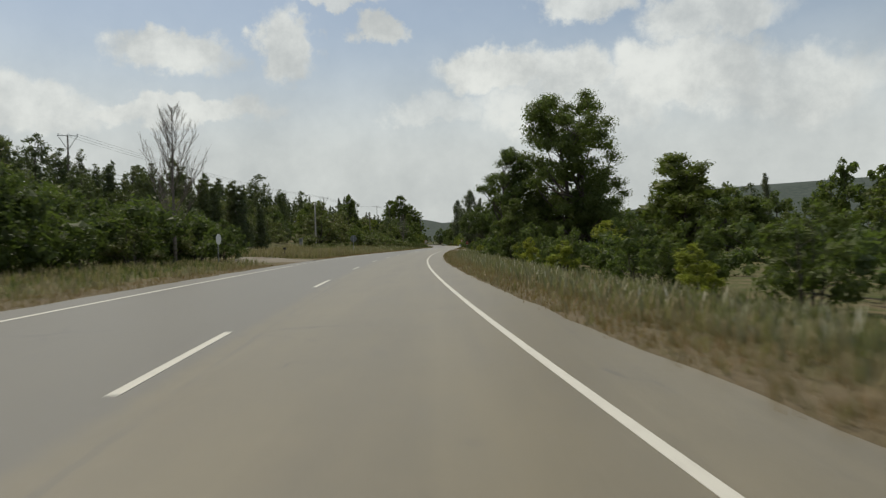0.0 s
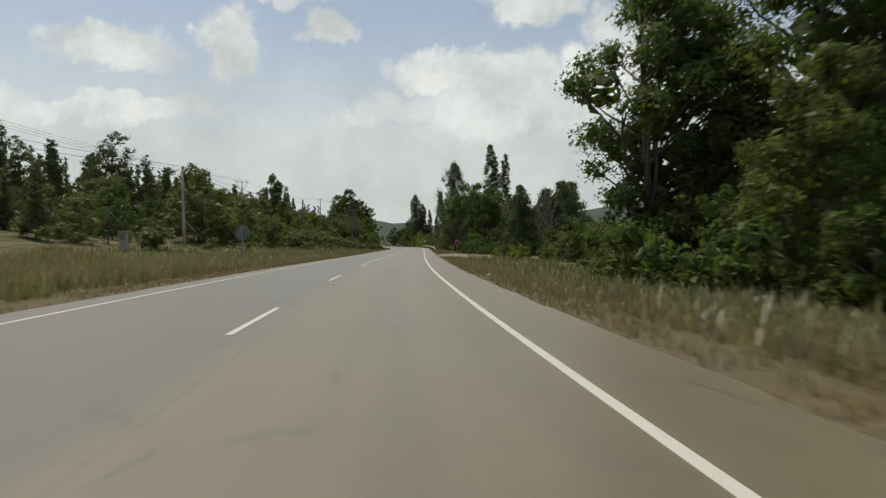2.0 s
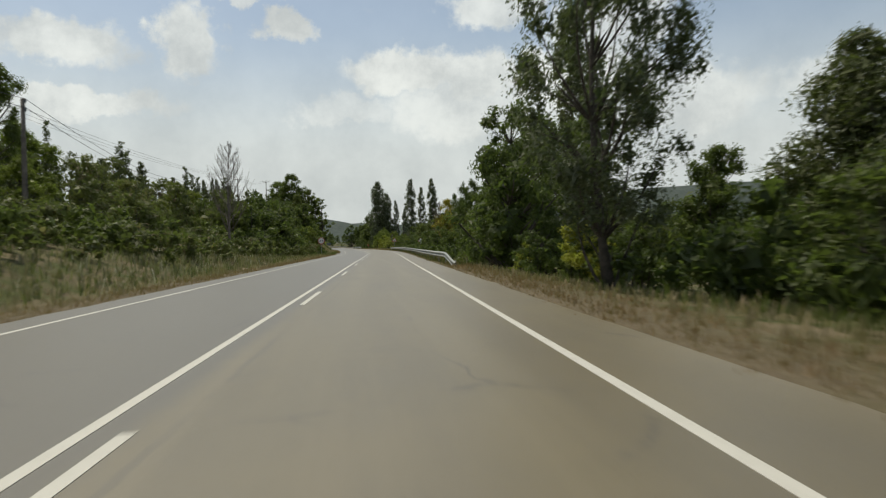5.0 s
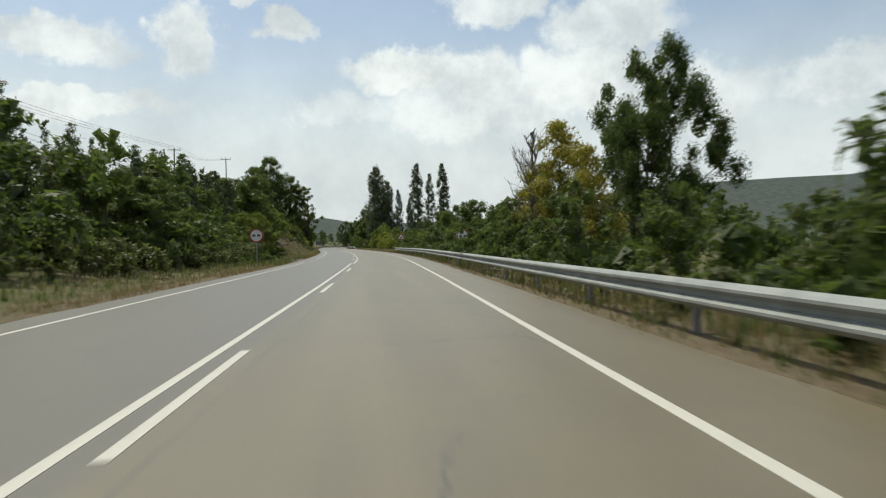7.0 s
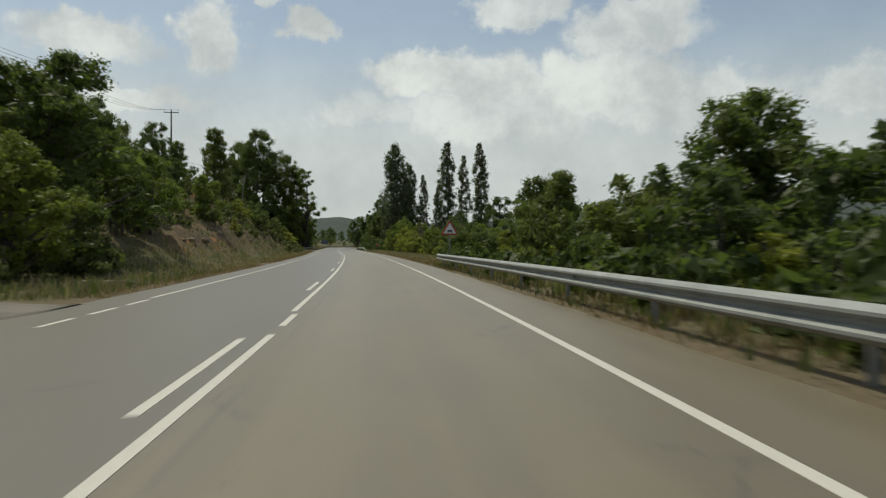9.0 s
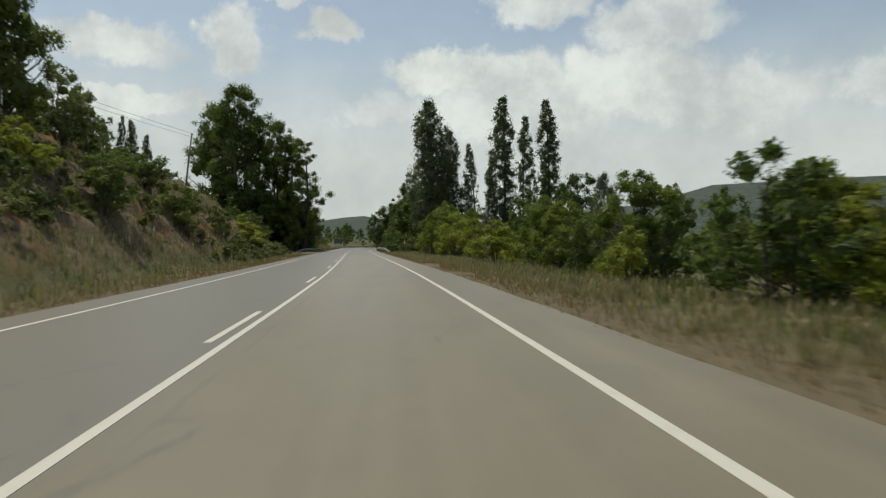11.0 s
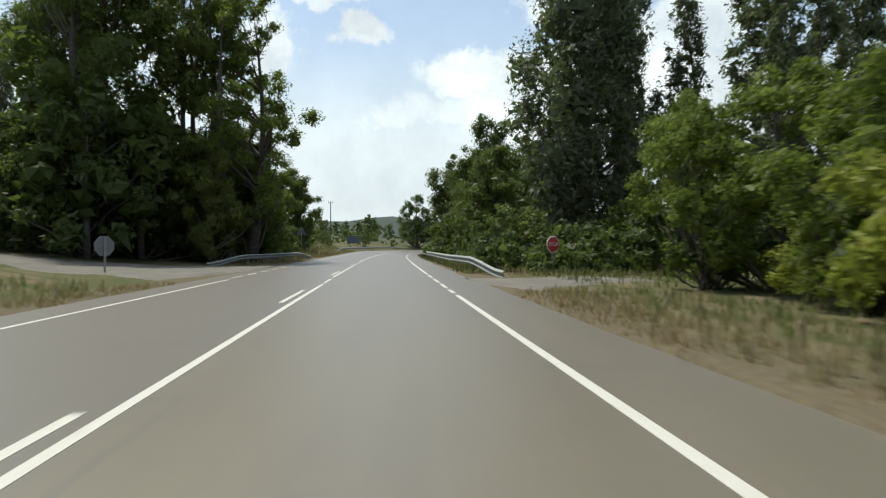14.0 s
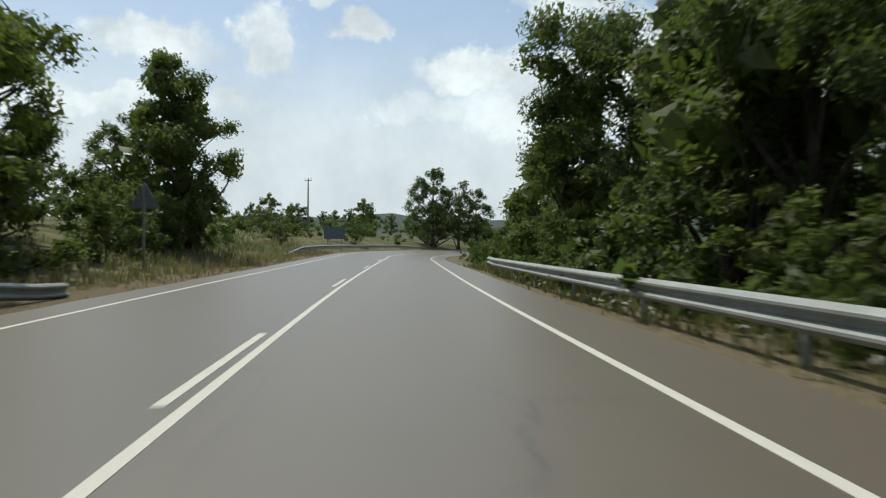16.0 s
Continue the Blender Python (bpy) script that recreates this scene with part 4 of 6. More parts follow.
plant("shrub_d", "shrub", "bright yellow-green young shrub", "shrub", 2.8, egg, 1.3, 26, 0.42, 1500, 0.13, LEAF_LIME, 34, trunk=0.04, stems=3, bare=0.06, group=S, fine=False, level=2, boughs=9, reach=0.36, heart=0.5)
plant("shrub_lime", "shrub", "leafy light green shrub on the cutting", "shrub", 3.2, egg, 1.7, 40, 0.45, 3000, 0.125, LEAF_FRESH, 44, trunk=0.04, stems=4, bare=0.02, group=S, fine=False, level=2, boughs=10, reach=0.38, heart=0.45)
plant("sapling", "young_tree", "young yellow-green tree on a thin trunk", "tree", 4.0, dome, 1.65, 44, 0.45, 3400, 0.115, LEAF_LIME, 35, trunk=0.05, bare=0.24, group="young trees", boughs=11, reach=0.34, heart=0.2)
plant("vine", "climbing_plant", "yellowing vine smothering a dead tree", "vine", 6.5, egg, 1.9, 60, 0.60, 6500, 0.13, LEAF_GOLD, 36, trunk=0.07, bare=0.04, ragged=0.25, group="", heart=0)
bare_plant("dead_a", "leafless grey dead tree with upright twigs", 9.0, 41, 0.33)
bare_plant("dead_b", "small leafless tree with fine grey twigs", 6.0, 42, 0.28)

rng_plan = np.random.default_rng(5)


def scatter(names, y0, y1, u0, u1, n, h0, h1, wide=(0.85, 1.2), skip=()):
    for k in range(n):
        y = y0 + (y1 - y0) * (k + rng_plan.uniform()) / n
        u = rng_plan.uniform(u0, u1)
        h = rng_plan.uniform(h0, h1)
        w = rng_plan.uniform(*wide)
        if any(a < y < b and abs(u) < 40 for a, b in skip):
            continue
        put(names[k % len(names)], y, u, h, w)


# trees, right of the road
put("ash_a", 70, 18.0, 17.0, 1.25, 20)
put("ash_b", 71, 12.0, 11.5, 1.0, 60)
put("round_a", 70, 20.0, 8.0, 1.2)
put("round_b", 60, 10.8, 5.5, 0.9)
put("round_b", 74, 31, 11.5, 1.45)
put("round_b", 68, 36, 6.4, 1.5)
put("wood_a", 90, 42, 9.0, 1.2)
put("dead_b", 95.0, 12.4, 5.6, 1.0)
put("walnut", 116.3, 9.3, 7.3, 1.0, 200)
put("aspen", 134, 7.6, 11.8, 0.92, 90)
put("cedar", 134, 15.0, 7.9, 1.2)
put("round_b", 142, 14.8, 6.0, 0.9)
put("cedar", 131, 18.0, 7.0, 1.2)
put("cedar", 129.5, 13.2, 5.2, 1.2)
put("cedar", 125, 12.0, 6.2, 1.0)
put("cedar", 116, 16.3, 6.9, 1.25)
put("round_a", 122, 15.5, 5.4, 1.1)
put("round_a", 150, 8.3, 8.3, 0.95)
put("round_a", 154, 12.5, 9.0, 1.0)
put("round_a", 158, 11.5, 10.0, 1.0)
put("round_b", 166, 11.0, 9.0, 1.0)
put("poplar_a", 165, 16.2, 20.3, 1.1)
put("poplar_b", 168, 18.2, 19.0, 1.2)
put("walnut", 184.5, 10.6, 8.4, 0.60, 30)
put("round_a", 197, 14.5, 5.4, 1.1)
put("vine", 190.5, 9.0, 6.6, 1.1)
put("vine", 189.8, 8.5, 4.8, 1.0)
put("vine", 188.5, 9.6, 5.4, 0.9)
put("dead_b", 191.5, 8.0, 6.6, 0.9)
put("round_b", 226.4, 11.0, 6.2, 1.25)
put("round_b", 243, 10.8, 5.8, 1.0)
put("round_b", 250, 11.8, 6.2, 1.0)
put("round_a", 257, 13.0, 5.6, 1.0)
put("round_a", 214, 13.4, 6.6, 1.25)
put("round_b", 219.5, 12.4, 5.6, 1.2)
put("round_a", 209.5, 12.6, 6.2, 1.2)
put("round_b", 234.0, 11.6, 4.6, 1.2)
put("round_a", 240.0, 13.6, 5.0, 1.2)
put("poplar_c", 366, 13.0, 26.5, 1.05, 10)
put("poplar_c", 369, 16.8, 22.5, 0.85, 200)
put("poplar_b", 366, 20.0, 20.0, 1.1)
put("poplar_a", 366, 24.8, 28.0, 1.1, 50)
put("poplar_b", 368, 29.5, 25.0, 1.2, 80)
put("poplar_a", 371, 34.5, 28.5, 1.05, 120)
put("round_a", 366, 37.5, 14.5, 1.05)
put("lime_tree", 331.6, 9.8, 3.9, 0.95)
put("sapling", 313.7, 10.8, 3.5, 1.15)
put("sapling", 321.3, 10.7, 4.3, 1.05)
put("shrub_c", 305.6, 10.0, 1.7, 0.9)
put("shrub_d", 296.5, 9.4, 2.7, 1.3)
put("dead_b", 313.5, 12.2, 5.0, 0.8)
put("dead_b", 288, 13.5, 4.6, 0.9)
put("lime_tree", 345, 13.6, 6.6, 1.1)
put("lime_tree", 340, 12.2, 5.4, 1.1)
put("lime_tree", 281, 11.6, 4.0, 1.1)
put("lime_tree", 290, 10.6, 3.7, 1.05)
put("lime_tree", 286.5, 10.4, 3.2, 1.1)
put("lime_tree", 293.5, 11.6, 3.6, 0.9)
put("aspen", 291, 14.0, 5.2, 0.8)
put("lime_tree", 345.5, 11.2, 5.4, 0.9)
put("lime_tree", 338, 15.5, 6.0, 1.0)
put("lime_tree", 353, 14.0, 7.6, 0.9)
put("poplar_b", 360, 22.0, 16.0, 1.2, 70)
put("round_b", 374, 9.6, 9.0, 1.0)
put("walnut", 382, 11.3, 10.2, 0.85)
put("round_b", 389, 9.8, 10.0, 1.05)
put("walnut", 395, 11.0, 12.5, 1.0)
put("round_b", 402, 9.0, 8.5, 1.1)
put("ash_b", 385, 16.5, 14.0, 0.95)
put("ash_b", 400, 17.0, 14.0, 1.0)
put("round_a", 410, 10.0, 7.5, 1.1)
put("ash_b", 387, 11.3, 13.8, 0.85)
put("cedar", 138, 24.0, 11.0, 1.0)
put("cedar", 112.5, 12.6, 5.8, 1.25)
put("cedar", 109.5, 12.6, 6.6, 0.85)
put("round_a", 70.5, 14.2, 8.0, 1.15)
put("cedar", 128, 20.5, 9.6, 1.0)
put("round_a", 252, -14.5, 5.8, 0.95)
put("round_b", 288, -14.2, 7.6, 0.8)
put("round_b", 275, -15.4, 4.7, 0.9)
put("round_a", 268, -15.5, 5.4, 0.9)
put("oak_a", 294, -14.2, 4.0, 0.9)
put("oak_a", 298.5, -15.2, 3.6, 0.9)
put("round_a", 376, -10.5, 10.0, 1.1)
put("round_b", 371.5, -9.6, 7.5, 0.8)
put("round_a", 469, -1.6 - centre_x(469), 11.0, 0.95)
put("pine_b", 471, 2.2 - centre_x(471), 10.0, 1.2)
put("round_a", 473, 5.0 - centre_x(473), 9.0, 0.95)
# left of the road
put("dead_a", 38.2, -10.9, 9.5, 0.9)
put("dead_a", 166, -9.0, 8.6, 0.9, 77)
put("oak_a", 107.5, -16.6, 6.6, 1.05)
put("round_a", 126, -22.5, 6.0, 1.1)
put("oak_a", 108, -24, 5.0, 1.1)
put("ash_b", 158.5, -20.8, 9.6, 0.75)
put("giant_a", 373, -18.4, 28.0, 1.0, 0)
put("giant_a", 381, -24.0, 25.0, 1.0, 130)
put("giant_a", 376, -12.2, 23.0, 0.85, 220)
put("giant_b", 374, -8.4, 19.5, 1.15, 60)
put("giant_b", 380, -8.6, 14.5, 1.15, 200)
put("round_b", 379, -8.6, 9.0, 1.0)
put("round_a", 382, -12.5, 10.0, 1.2)
put("round_a", 372, -24.5, 9.0, 1.3)
put("lime_tree", 386, -9.6, 9.0, 0.8)
put("lime_tree", 392, -11.0, 8.0, 0.8)
put("round_b", 394, -13.5, 11.5, 1.0)
put("round_a", 396, -15.0, 9.0, 1.0)
put("round_b", 405.5, -9.6, 9.4, 1.0)
put("round_a", 409, -13.0, 6.5, 1.0)
for k, (y, u, h) in enumerate(((418, -57.5, 27), (421, -55.6, 28.5), (424, -53.6, 28), (412, -63, 22), (426, -51.6, 25))):
    put("poplar_b" if k % 2 else "poplar_a", y, u, h, 0.85)
# the wooded hillside left of the road, its canopy rising away from the road
rng_hill = np.random.default_rng(77)


def canopy(names, y0, y1, u0, u1, n, tops, lo=0.8, hi=1.05, wide=(0.9, 1.25)):
    for k in range(n):
        y, u = y0 + (y1 - y0) * (k + rng_hill.uniform()) / n, rng_hill.uniform(u0, u1)
        top = float(np.interp(-u, (10, 15, 20, 26, 35, 50, 80), tops)) * rng_hill.uniform(lo, hi)
        put(names[k % len(names)], y, u, max(2.5, top - land(y, u)), rng_hill.uniform(*wide))


HILL = (4.5, 7.2, 9.3, 11.3, 13.2, 15.6, 20.5)
canopy(("oak_a", "wood_b", "oak_a", "lime_tree", "pine_b"), 118, 205, -26, -15, 34, HILL, 0.62, 0.95)
canopy(("pine_a", "pine_b", "juniper", "cypress"), 112, 236, -42, -24, 44, HILL, 0.88, 1.08)
canopy(("juniper", "pine_b", "cypress"), 196, 240, -26, -17, 14, HILL, 0.64, 0.80)
canopy(("pine_a", "cypress", "pine_b"), 70, 235, -85, -42, 54, HILL, 0.95, 1.1)
LOW_HILL = (3.0, 4.5, 6.8, 8.5, 11.5, 14.5, 20.0)
canopy(("oak_a", "pine_b", "juniper", "oak_a"), 74, 120, -32, -17, 14, LOW_HILL, 0.6, 1.0)
canopy(("pine_b", "pine_a", "cypress", "juniper"), 40, 120, -70, -30, 30, LOW_HILL, 0.9, 1.1)
for y, u, h in ((70, -20.4, 7.3), (69.5, -19.0, 6.9), (71, -17.6, 7.4), (70.5, -16.6, 7.0), (74, -15.6, 5.2), (68, -22.5, 7.0), (66, -24.5, 7.4), (64, -27.0, 7.8)):
    put("juniper", y, u, h, 1.0)
put("pine_b", 80, -27.2, 9.2, 1.0)
put("pine_b", 130, -33.6, 9.5, 1.3)
for y, u, h, w in ((46.3, -10.3, 2.7, 1.15), (45.4, -11.8, 3.2, 1.2), (44.0, -13.2, 3.4, 1.2), (42.2, -11.0, 2.6, 1.2), (40.0, -12.2, 3.0, 1.2), (37.5, -13.0, 3.4, 1.2)):
    put("shrub_a", y, u, h, w)
put("oak_a", 45.0, -13.6, 4.2, 0.9)
# shrubs and woods, stretch by stretch: right of the road
scatter(("shrub_a", "shrub_b", "shrub_a"), 4, 60, 10.2, 12.5, 15, 1.8, 2.7)
scatter(("shrub_d", "shrub_b"), 14, 60, 9.6, 11.0, 7, 1.4, 2.2)
scatter(("shrub_a",), 58, 74, 10, 15, 8, 2.2, 4.0)
put("shrub_d", 47.7, 16.5, 3.4, 1.5)
scatter(("wood_b", "wood_a", "pine_b"), 20, 130, 34, 75, 36, 7.0, 10.0)
scatter(("shrub_b", "shrub_c", "shrub_a"), 75, 94, 11.5, 16.5, 16, 1.5, 2.8)
scatter(("shrub_d", "shrub_c", "shrub_b"), 84, 92, 8.6, 11.5, 6, 0.7, 1.2)
scatter(("shrub_d", "shrub_c"), 86, 94, 7.8, 9.5, 6, 0.6, 1.1)
scatter(("shrub_a", "shrub_b"), 118, 150, 11.0, 16, 12, 2.2, 4.0)
scatter(("shrub_a",), 117.5, 128, 9.8, 14, 8, 2.4, 3.4)
scatter(("shrub_a", "shrub_d", "shrub_b"), 136, 152, 7.8, 10, 7, 1.4, 2.4)
scatter(("shrub_a", "shrub_b"), 148, 250, 6.9, 8.4, 26, 1.8, 3.0)
scatter(("wood_b", "wood_a"), 196, 262, 11.0, 18, 18, 4.4, 6.0)
scatter(("shrub_d",), 200, 250, 7.6, 9, 5, 1.6, 2.6)
scatter(("shrub_b", "shrub_d", "shrub_a"), 255, 284, 9.6, 12.5, 10, 1.8, 3.2)
scatter(("lime_tree",), 258, 278, 11.5, 14, 4, 3.2, 4.2)
scatter(("shrub_d", "shrub_b"), 284, 300, 11.0, 15, 5, 1.4, 2.4)
scatter(("shrub_d", "shrub_b", "lime_tree"), 328, 343, 9.5, 13, 7, 2.0, 4.2)
scatter(("wood_a", "wood_b"), 342, 356, 26, 44, 9, 4.0, 6.5)
scatter(("wood_b", "wood_a"), 118, 178, 34, 54, 18, 5.5, 8.0)
scatter(("wood_a", "wood_b"), 90, 118, 24.5, 38, 10, 5.0, 7.5)
scatter(("shrub_c", "shrub_b"), 288, 318, 13, 24, 8, 1.2, 2.2)
for k in range(26):
    put(("shrub_b", "shrub_a", "shrub_c", "lime_tree")[k % 4], 302 + 42 * ((k * 0.618) % 1.0), 17 + 16 * ((k * 0.377) % 1.0), 1.6 + 1.8 * ((k * 0.271) % 1.0), 1.15)
scatter(("shrub_a", "shrub_b"), 354, 415, 6.8, 9.0, 15, 2.0, 3.4)
scatter(("wood_a", "wood_b"), 355, 385, 12, 26, 10, 5.0, 8.0)
scatter(("wood_b", "wood_a", "pine_b"), 140, 345, 40, 110, 48, 6.5, 9.5)
scatter(("wood_a", "wood_b"), 345, 440, 22, 60, 26, 7.0, 11.0)
for y, u, h in ((200, 61.3, 14.5), (200, 65.7, 18.0), (202, 70.7, 17.5), (204, 74.0, 13.5), (150, 74, 17.5)):
    put("poplar_b", y, u, h, 1.25)
scatter(("wood_a", "wood_b"), 404, 440, 10.0, 18, 10, 6.0, 9.0)
scatter(("shrub_b", "shrub_a"), 404, 442, 6.5, 9.0, 9, 1.2, 2.6)

# left of the road
for y, u, h in ((44, -10.2, 2.3), (45.4, -11.7, 2.4), (43.0, -12.0, 2.3), (46.6, -13.2, 2.4)):
    put("shrub_a", y, u, h, 1.1)
for k, (y, u, h) in enumerate(((213, -11.4, 7.0), (216, -12.8, 7.8), (220, -13.6, 8.4), (224, -13.0, 7.6), (229, -13.6, 7.6), (218, -16.5, 7.6), (211, -14.5, 6.6), (207, -13.0, 5.4), (200, -12.6, 4.6), (203, -14.5, 5.6), (197, -13.8, 4.8), (206, -16.5, 6.8), (232, -16.0, 8.6), (75, -22, 8.0), (77, -20, 7.2), (74, -24.5, 8.4), (79, -18.6, 5.8), (83, -20, 6.2), (72, -26.5, 8.6), (85, -24, 6.8), (89, -20, 5.0))):
    put("cypress" if k % 2 else "pine_a", y, u, h, 1.0)
scatter(("shrub_a", "oak_a", "shrub_b"), 18, 42, -18, -12.0, 15, 2.8, 4.2)
scatter(("shrub_c", "shrub_a"), -5, 42, -13.0, -10.5, 10, 1.6, 2.8)
scatter(("pine_a", "pine_b", "pine_b"), 54, 74, -32, -20, 10, 5.6, 7.6)
scatter(("pine_a", "oak_a", "cypress"), 20, 70, -60, -30, 18, 7.0, 10.5)
scatter(("oak_a", "shrub_a"), 92, 130, -26, -15, 10, 2.6, 4.6)
scatter(("shrub_c", "shrub_b", "shrub_b"), 104, 186, -16, -11.0, 20, 1.6, 3.0)
scatter(("shrub_b", "oak_a", "shrub_a", "pine_a"), 184, 214, -17, -10.5, 20, 4.0, 6.6)
scatter(("cypress", "pine_a"), 186, 232, -26, -16, 13, 7.0, 9.0)
scatter(("shrub_b", "shrub_d", "shrub_c"), 232, 262, -15.5, -12.5, 8, 2.2, 3.6)
put("round_b", 240, -14.0, 6.2, 1.2)
put("round_a", 236, -17.5, 7.0, 1.0)
put("round_a", 247, -16.0, 5.4, 1.1)
put("round_b", 256, -17.5, 5.2, 1.0)
# bushes and a broad tree where the cutting begins
put("round_b", 238.4, -10.8, 7.5, 1.15)
for y, u, h in ((219.5, -12.8, 6.4), (222.6, -13.8, 7.4), (225.4, -13.0, 7.2), (228.2, -12.6, 7.0), (230.8, -13.6, 8.0), (233.6, -12.6, 7.6), (236.2, -14.2, 7.8), (216.0, -13.6, 6.4), (211.6, -13.0, 5.8)):
    put("juniper", y, u, h, 1.1)
put("lime_tree", 232.0, -9.4, 4.5, 1.1)
put("lime_tree", 229.0, -10.6, 4.2, 1.1)
put("shrub_b", 234.5, -8.8, 3.0, 1.2)
put("shrub_a", 241.5, -9.6, 3.2, 1.2)
for y, u, h, w in ((245.2, -9.6, 3.7, 1.05), (247.0, -10.6, 3.4, 1.1), (262.5, -10.4, 3.4, 1.25)):
    put("shrub_lime", y, u, h, w)
for y, u, h, w in ((251.0, -11.4, 3.4, 1.2), (255.0, -11.8, 3.2, 1.2), (249.0, -12.6, 4.0, 1.2)):
    put("shrub_b", y, u, h, w)
# leafy row between the verge and the conifers
for k, (y, u, h) in enumerate(((198.5, -10.2, 4.4), (201.5, -10.4, 4.3), (204.0, -11.6, 4.2), (206.5, -10.8, 3.2), (209.5, -11.2, 3.6), (212.0, -10.4, 2.6), (214.5, -11.4, 3.6), (217.5, -10.8, 2.8), (220.0, -11.6, 3.8), (222.5, -10.6, 3.0), (225.5, -11.4, 3.8), (227.0, -10.2, 2.8))):
    put(("round_b", "lime_tree", "shrub_b", "shrub_a")[k % 4] if k > 1 else "round_b", y, u, h, 1.3 if k > 1 else 1.5)
scatter(("wood_b", "oak_a", "wood_a"), 230, 290, -28, -17, 16, 3.8, 5.4)
scatter(("shrub_c",), 252, 336, -14.5, -8.0, 12, 0.5, 1.0)
scatter(("shrub_b", "shrub_c", "shrub_d", "shrub_c", "shrub_a"), 260, 294, -15, -9.0, 12, 1.2, 2.4)
scatter(("oak_a", "shrub_a"), 262, 300, -19, -14, 8, 2.4, 3.6)
scatter(("shrub_c", "shrub_b", "shrub_c"), 303, 326, -18.5, -13.2, 16, 1.1, 2.0)
put("shrub_b", 285.5, -9.2, 2.6, 1.2)
put("shrub_a", 305.0, -8.4, 2.0, 1.0)
put("shrub_b", 296.4, -8.8, 2.8, 1.2)
put("shrub_b", 298.6, -11.2, 2.6, 1.2)
put("shrub_d", 315.2, -7.8, 2.2, 1.5)
put("shrub_d", 316.6, -8.5, 2.2, 1.45)
scatter(("shrub_c",), 210, 220, -9.4, -7.2, 7, 0.7, 1.2)
scatter(("oak_a", "wood_b"), 262, 345, -36, -18, 14, 2.6, 4.4)
scatter(("shrub_c", "shrub_b", "shrub_a"), 334, 350, -15, -9.0, 8, 1.6, 3.0)
scatter(("shrub_a", "shrub_b"), 376, 415, -14, -8.2, 10, 2.4, 4.2)
scatter(("shrub_a", "shrub_b"), 399, 413, -13.5, -8.6, 8, 2.0, 3.2)
scatter(("wood_a",), 366, 392, -46, -14, 22, 6.0, 12.0)
scatter(("shrub_c", "shrub_b", "shrub_a"), 408, 462, -16, -8, 10, 1.4, 3.0)
scatter(("wood_b", "wood_a"), 414, 470, -34, -15, 12, 3.4, 5.2)
scatter(("wood_b", "pine_b", "wood_a"), 478, 540, -40, 30, 20, 4.0, 7.0)
for k in range(34):
    y, x = 486 + 2.2 * k, -34 + 90 * ((k * 0.618) % 1.0)
    if abs(x - centre_x(y)) > 9:
        put(("wood_b", "wood_a")[k % 2], y, x - centre_x(y), 3.0 + 2.4 * ((k * 0.37) % 1.0), 1.25)


def thicket(name, label, mat, zones, seed, size=0.22, each=230):
    """Undergrowth nobody could count: zones of y0, y1, u0, u1, heaps, height."""
    rng = np.random.default_rng(seed)
    centres, sizes = [], []
    for y0, y1, u0, u1, n, h in zones:
        for _ in range(n):
            y, u = rng.uniform(y0, y1), rng.uniform(u0, u1)
            tall = h * rng.uniform(0.6, 1.3)
            foot = spot(y, u)
            for k in range(5):
                centres.append((foot.x + rng.normal() * tall * 0.35, foot.y + rng.normal() * tall * 0.35, foot.z + tall * rng.uniform(0.15, 0.8)))
                sizes.append(tall * 0.32 * rng.uniform(0.7, 1.2))
    ob = new(name, leaf_mesh(name, centres, sizes, each * sum(z[4] for z in zones), size, rng, mat, hearts=[(*c, 0.45 * r) for c, r in zip(centres, sizes)]))
    tagged(ob, label, "undergrowth", kind="stuff")


thicket("dark_undergrowth", "dark tangled undergrowth below the trees", LEAF_DARK,
        [(105, 112, 10.4, 13.5, 16, 1.3), (110, 119, 9.0, 11.5, 60, 1.0), (113, 120, 7.4, 10.0, 60, 0.55), (206, 220, -11, -6.6, 22, 0.9), (374, 384, -13, -7.4, 18, 2.8), (150, 246, 5.8, 7.4, 130, 0.95), (353, 403, 5.7, 7.4, 100, 0.9), (124, 136, 9, 16, 24, 2.0), (112, 117, 8.6, 14, 16, 1.2), (113, 121, 10.0, 17, 18, 2.0), (351, 360, 8.6, 14, 16, 2.0), (350.5, 358, 6.6, 9.5, 18, 1.2), (117, 130, 10.5, 20, 26, 3.2), (338, 350, 10.5, 20, 14, 2.4), (0, 60, 13, 24, 46, 2.3), (58, 76, 9.5, 20, 16, 2.2), (118, 150, 11, 30, 40, 2.8), (150, 262, 8.5, 14, 80, 2.8), (352, 415, 7.5, 14, 50, 2.8),
         (366, 412, -30, -9, 50, 2.6), (16, 43, -24, -10.8, 44, 3.4), (186, 214, -22, -12, 16, 2.6)], 61, 0.22, 170)
thicket("green_undergrowth", "mid-green undergrowth behind the verge", LEAF_MID,
        [(90, 100, 14.8, 21, 26, 1.7), (0, 75, 16, 40, 50, 2.2), (255, 288, 12, 24, 24, 2.2), (326, 350, 13, 26, 20, 2.4), (196, 262, 9, 20, 30, 2.4), (404, 445, 7, 16, 20, 2.2), (410, 470, -22, -8.5, 24, 1.4), (232, 262, -20, -13, 16, 1.8), (262, 306, -15, -11, 24, 1.0), (110, 190, -30, -13, 60, 1.8), (120, 192, -15, -9.5, 50, 1.8), (448, 505, -60, -7.5, 80, 2.2), (440, 480, 7.5, 30, 20, 2.0)], 62, 0.2, 170)
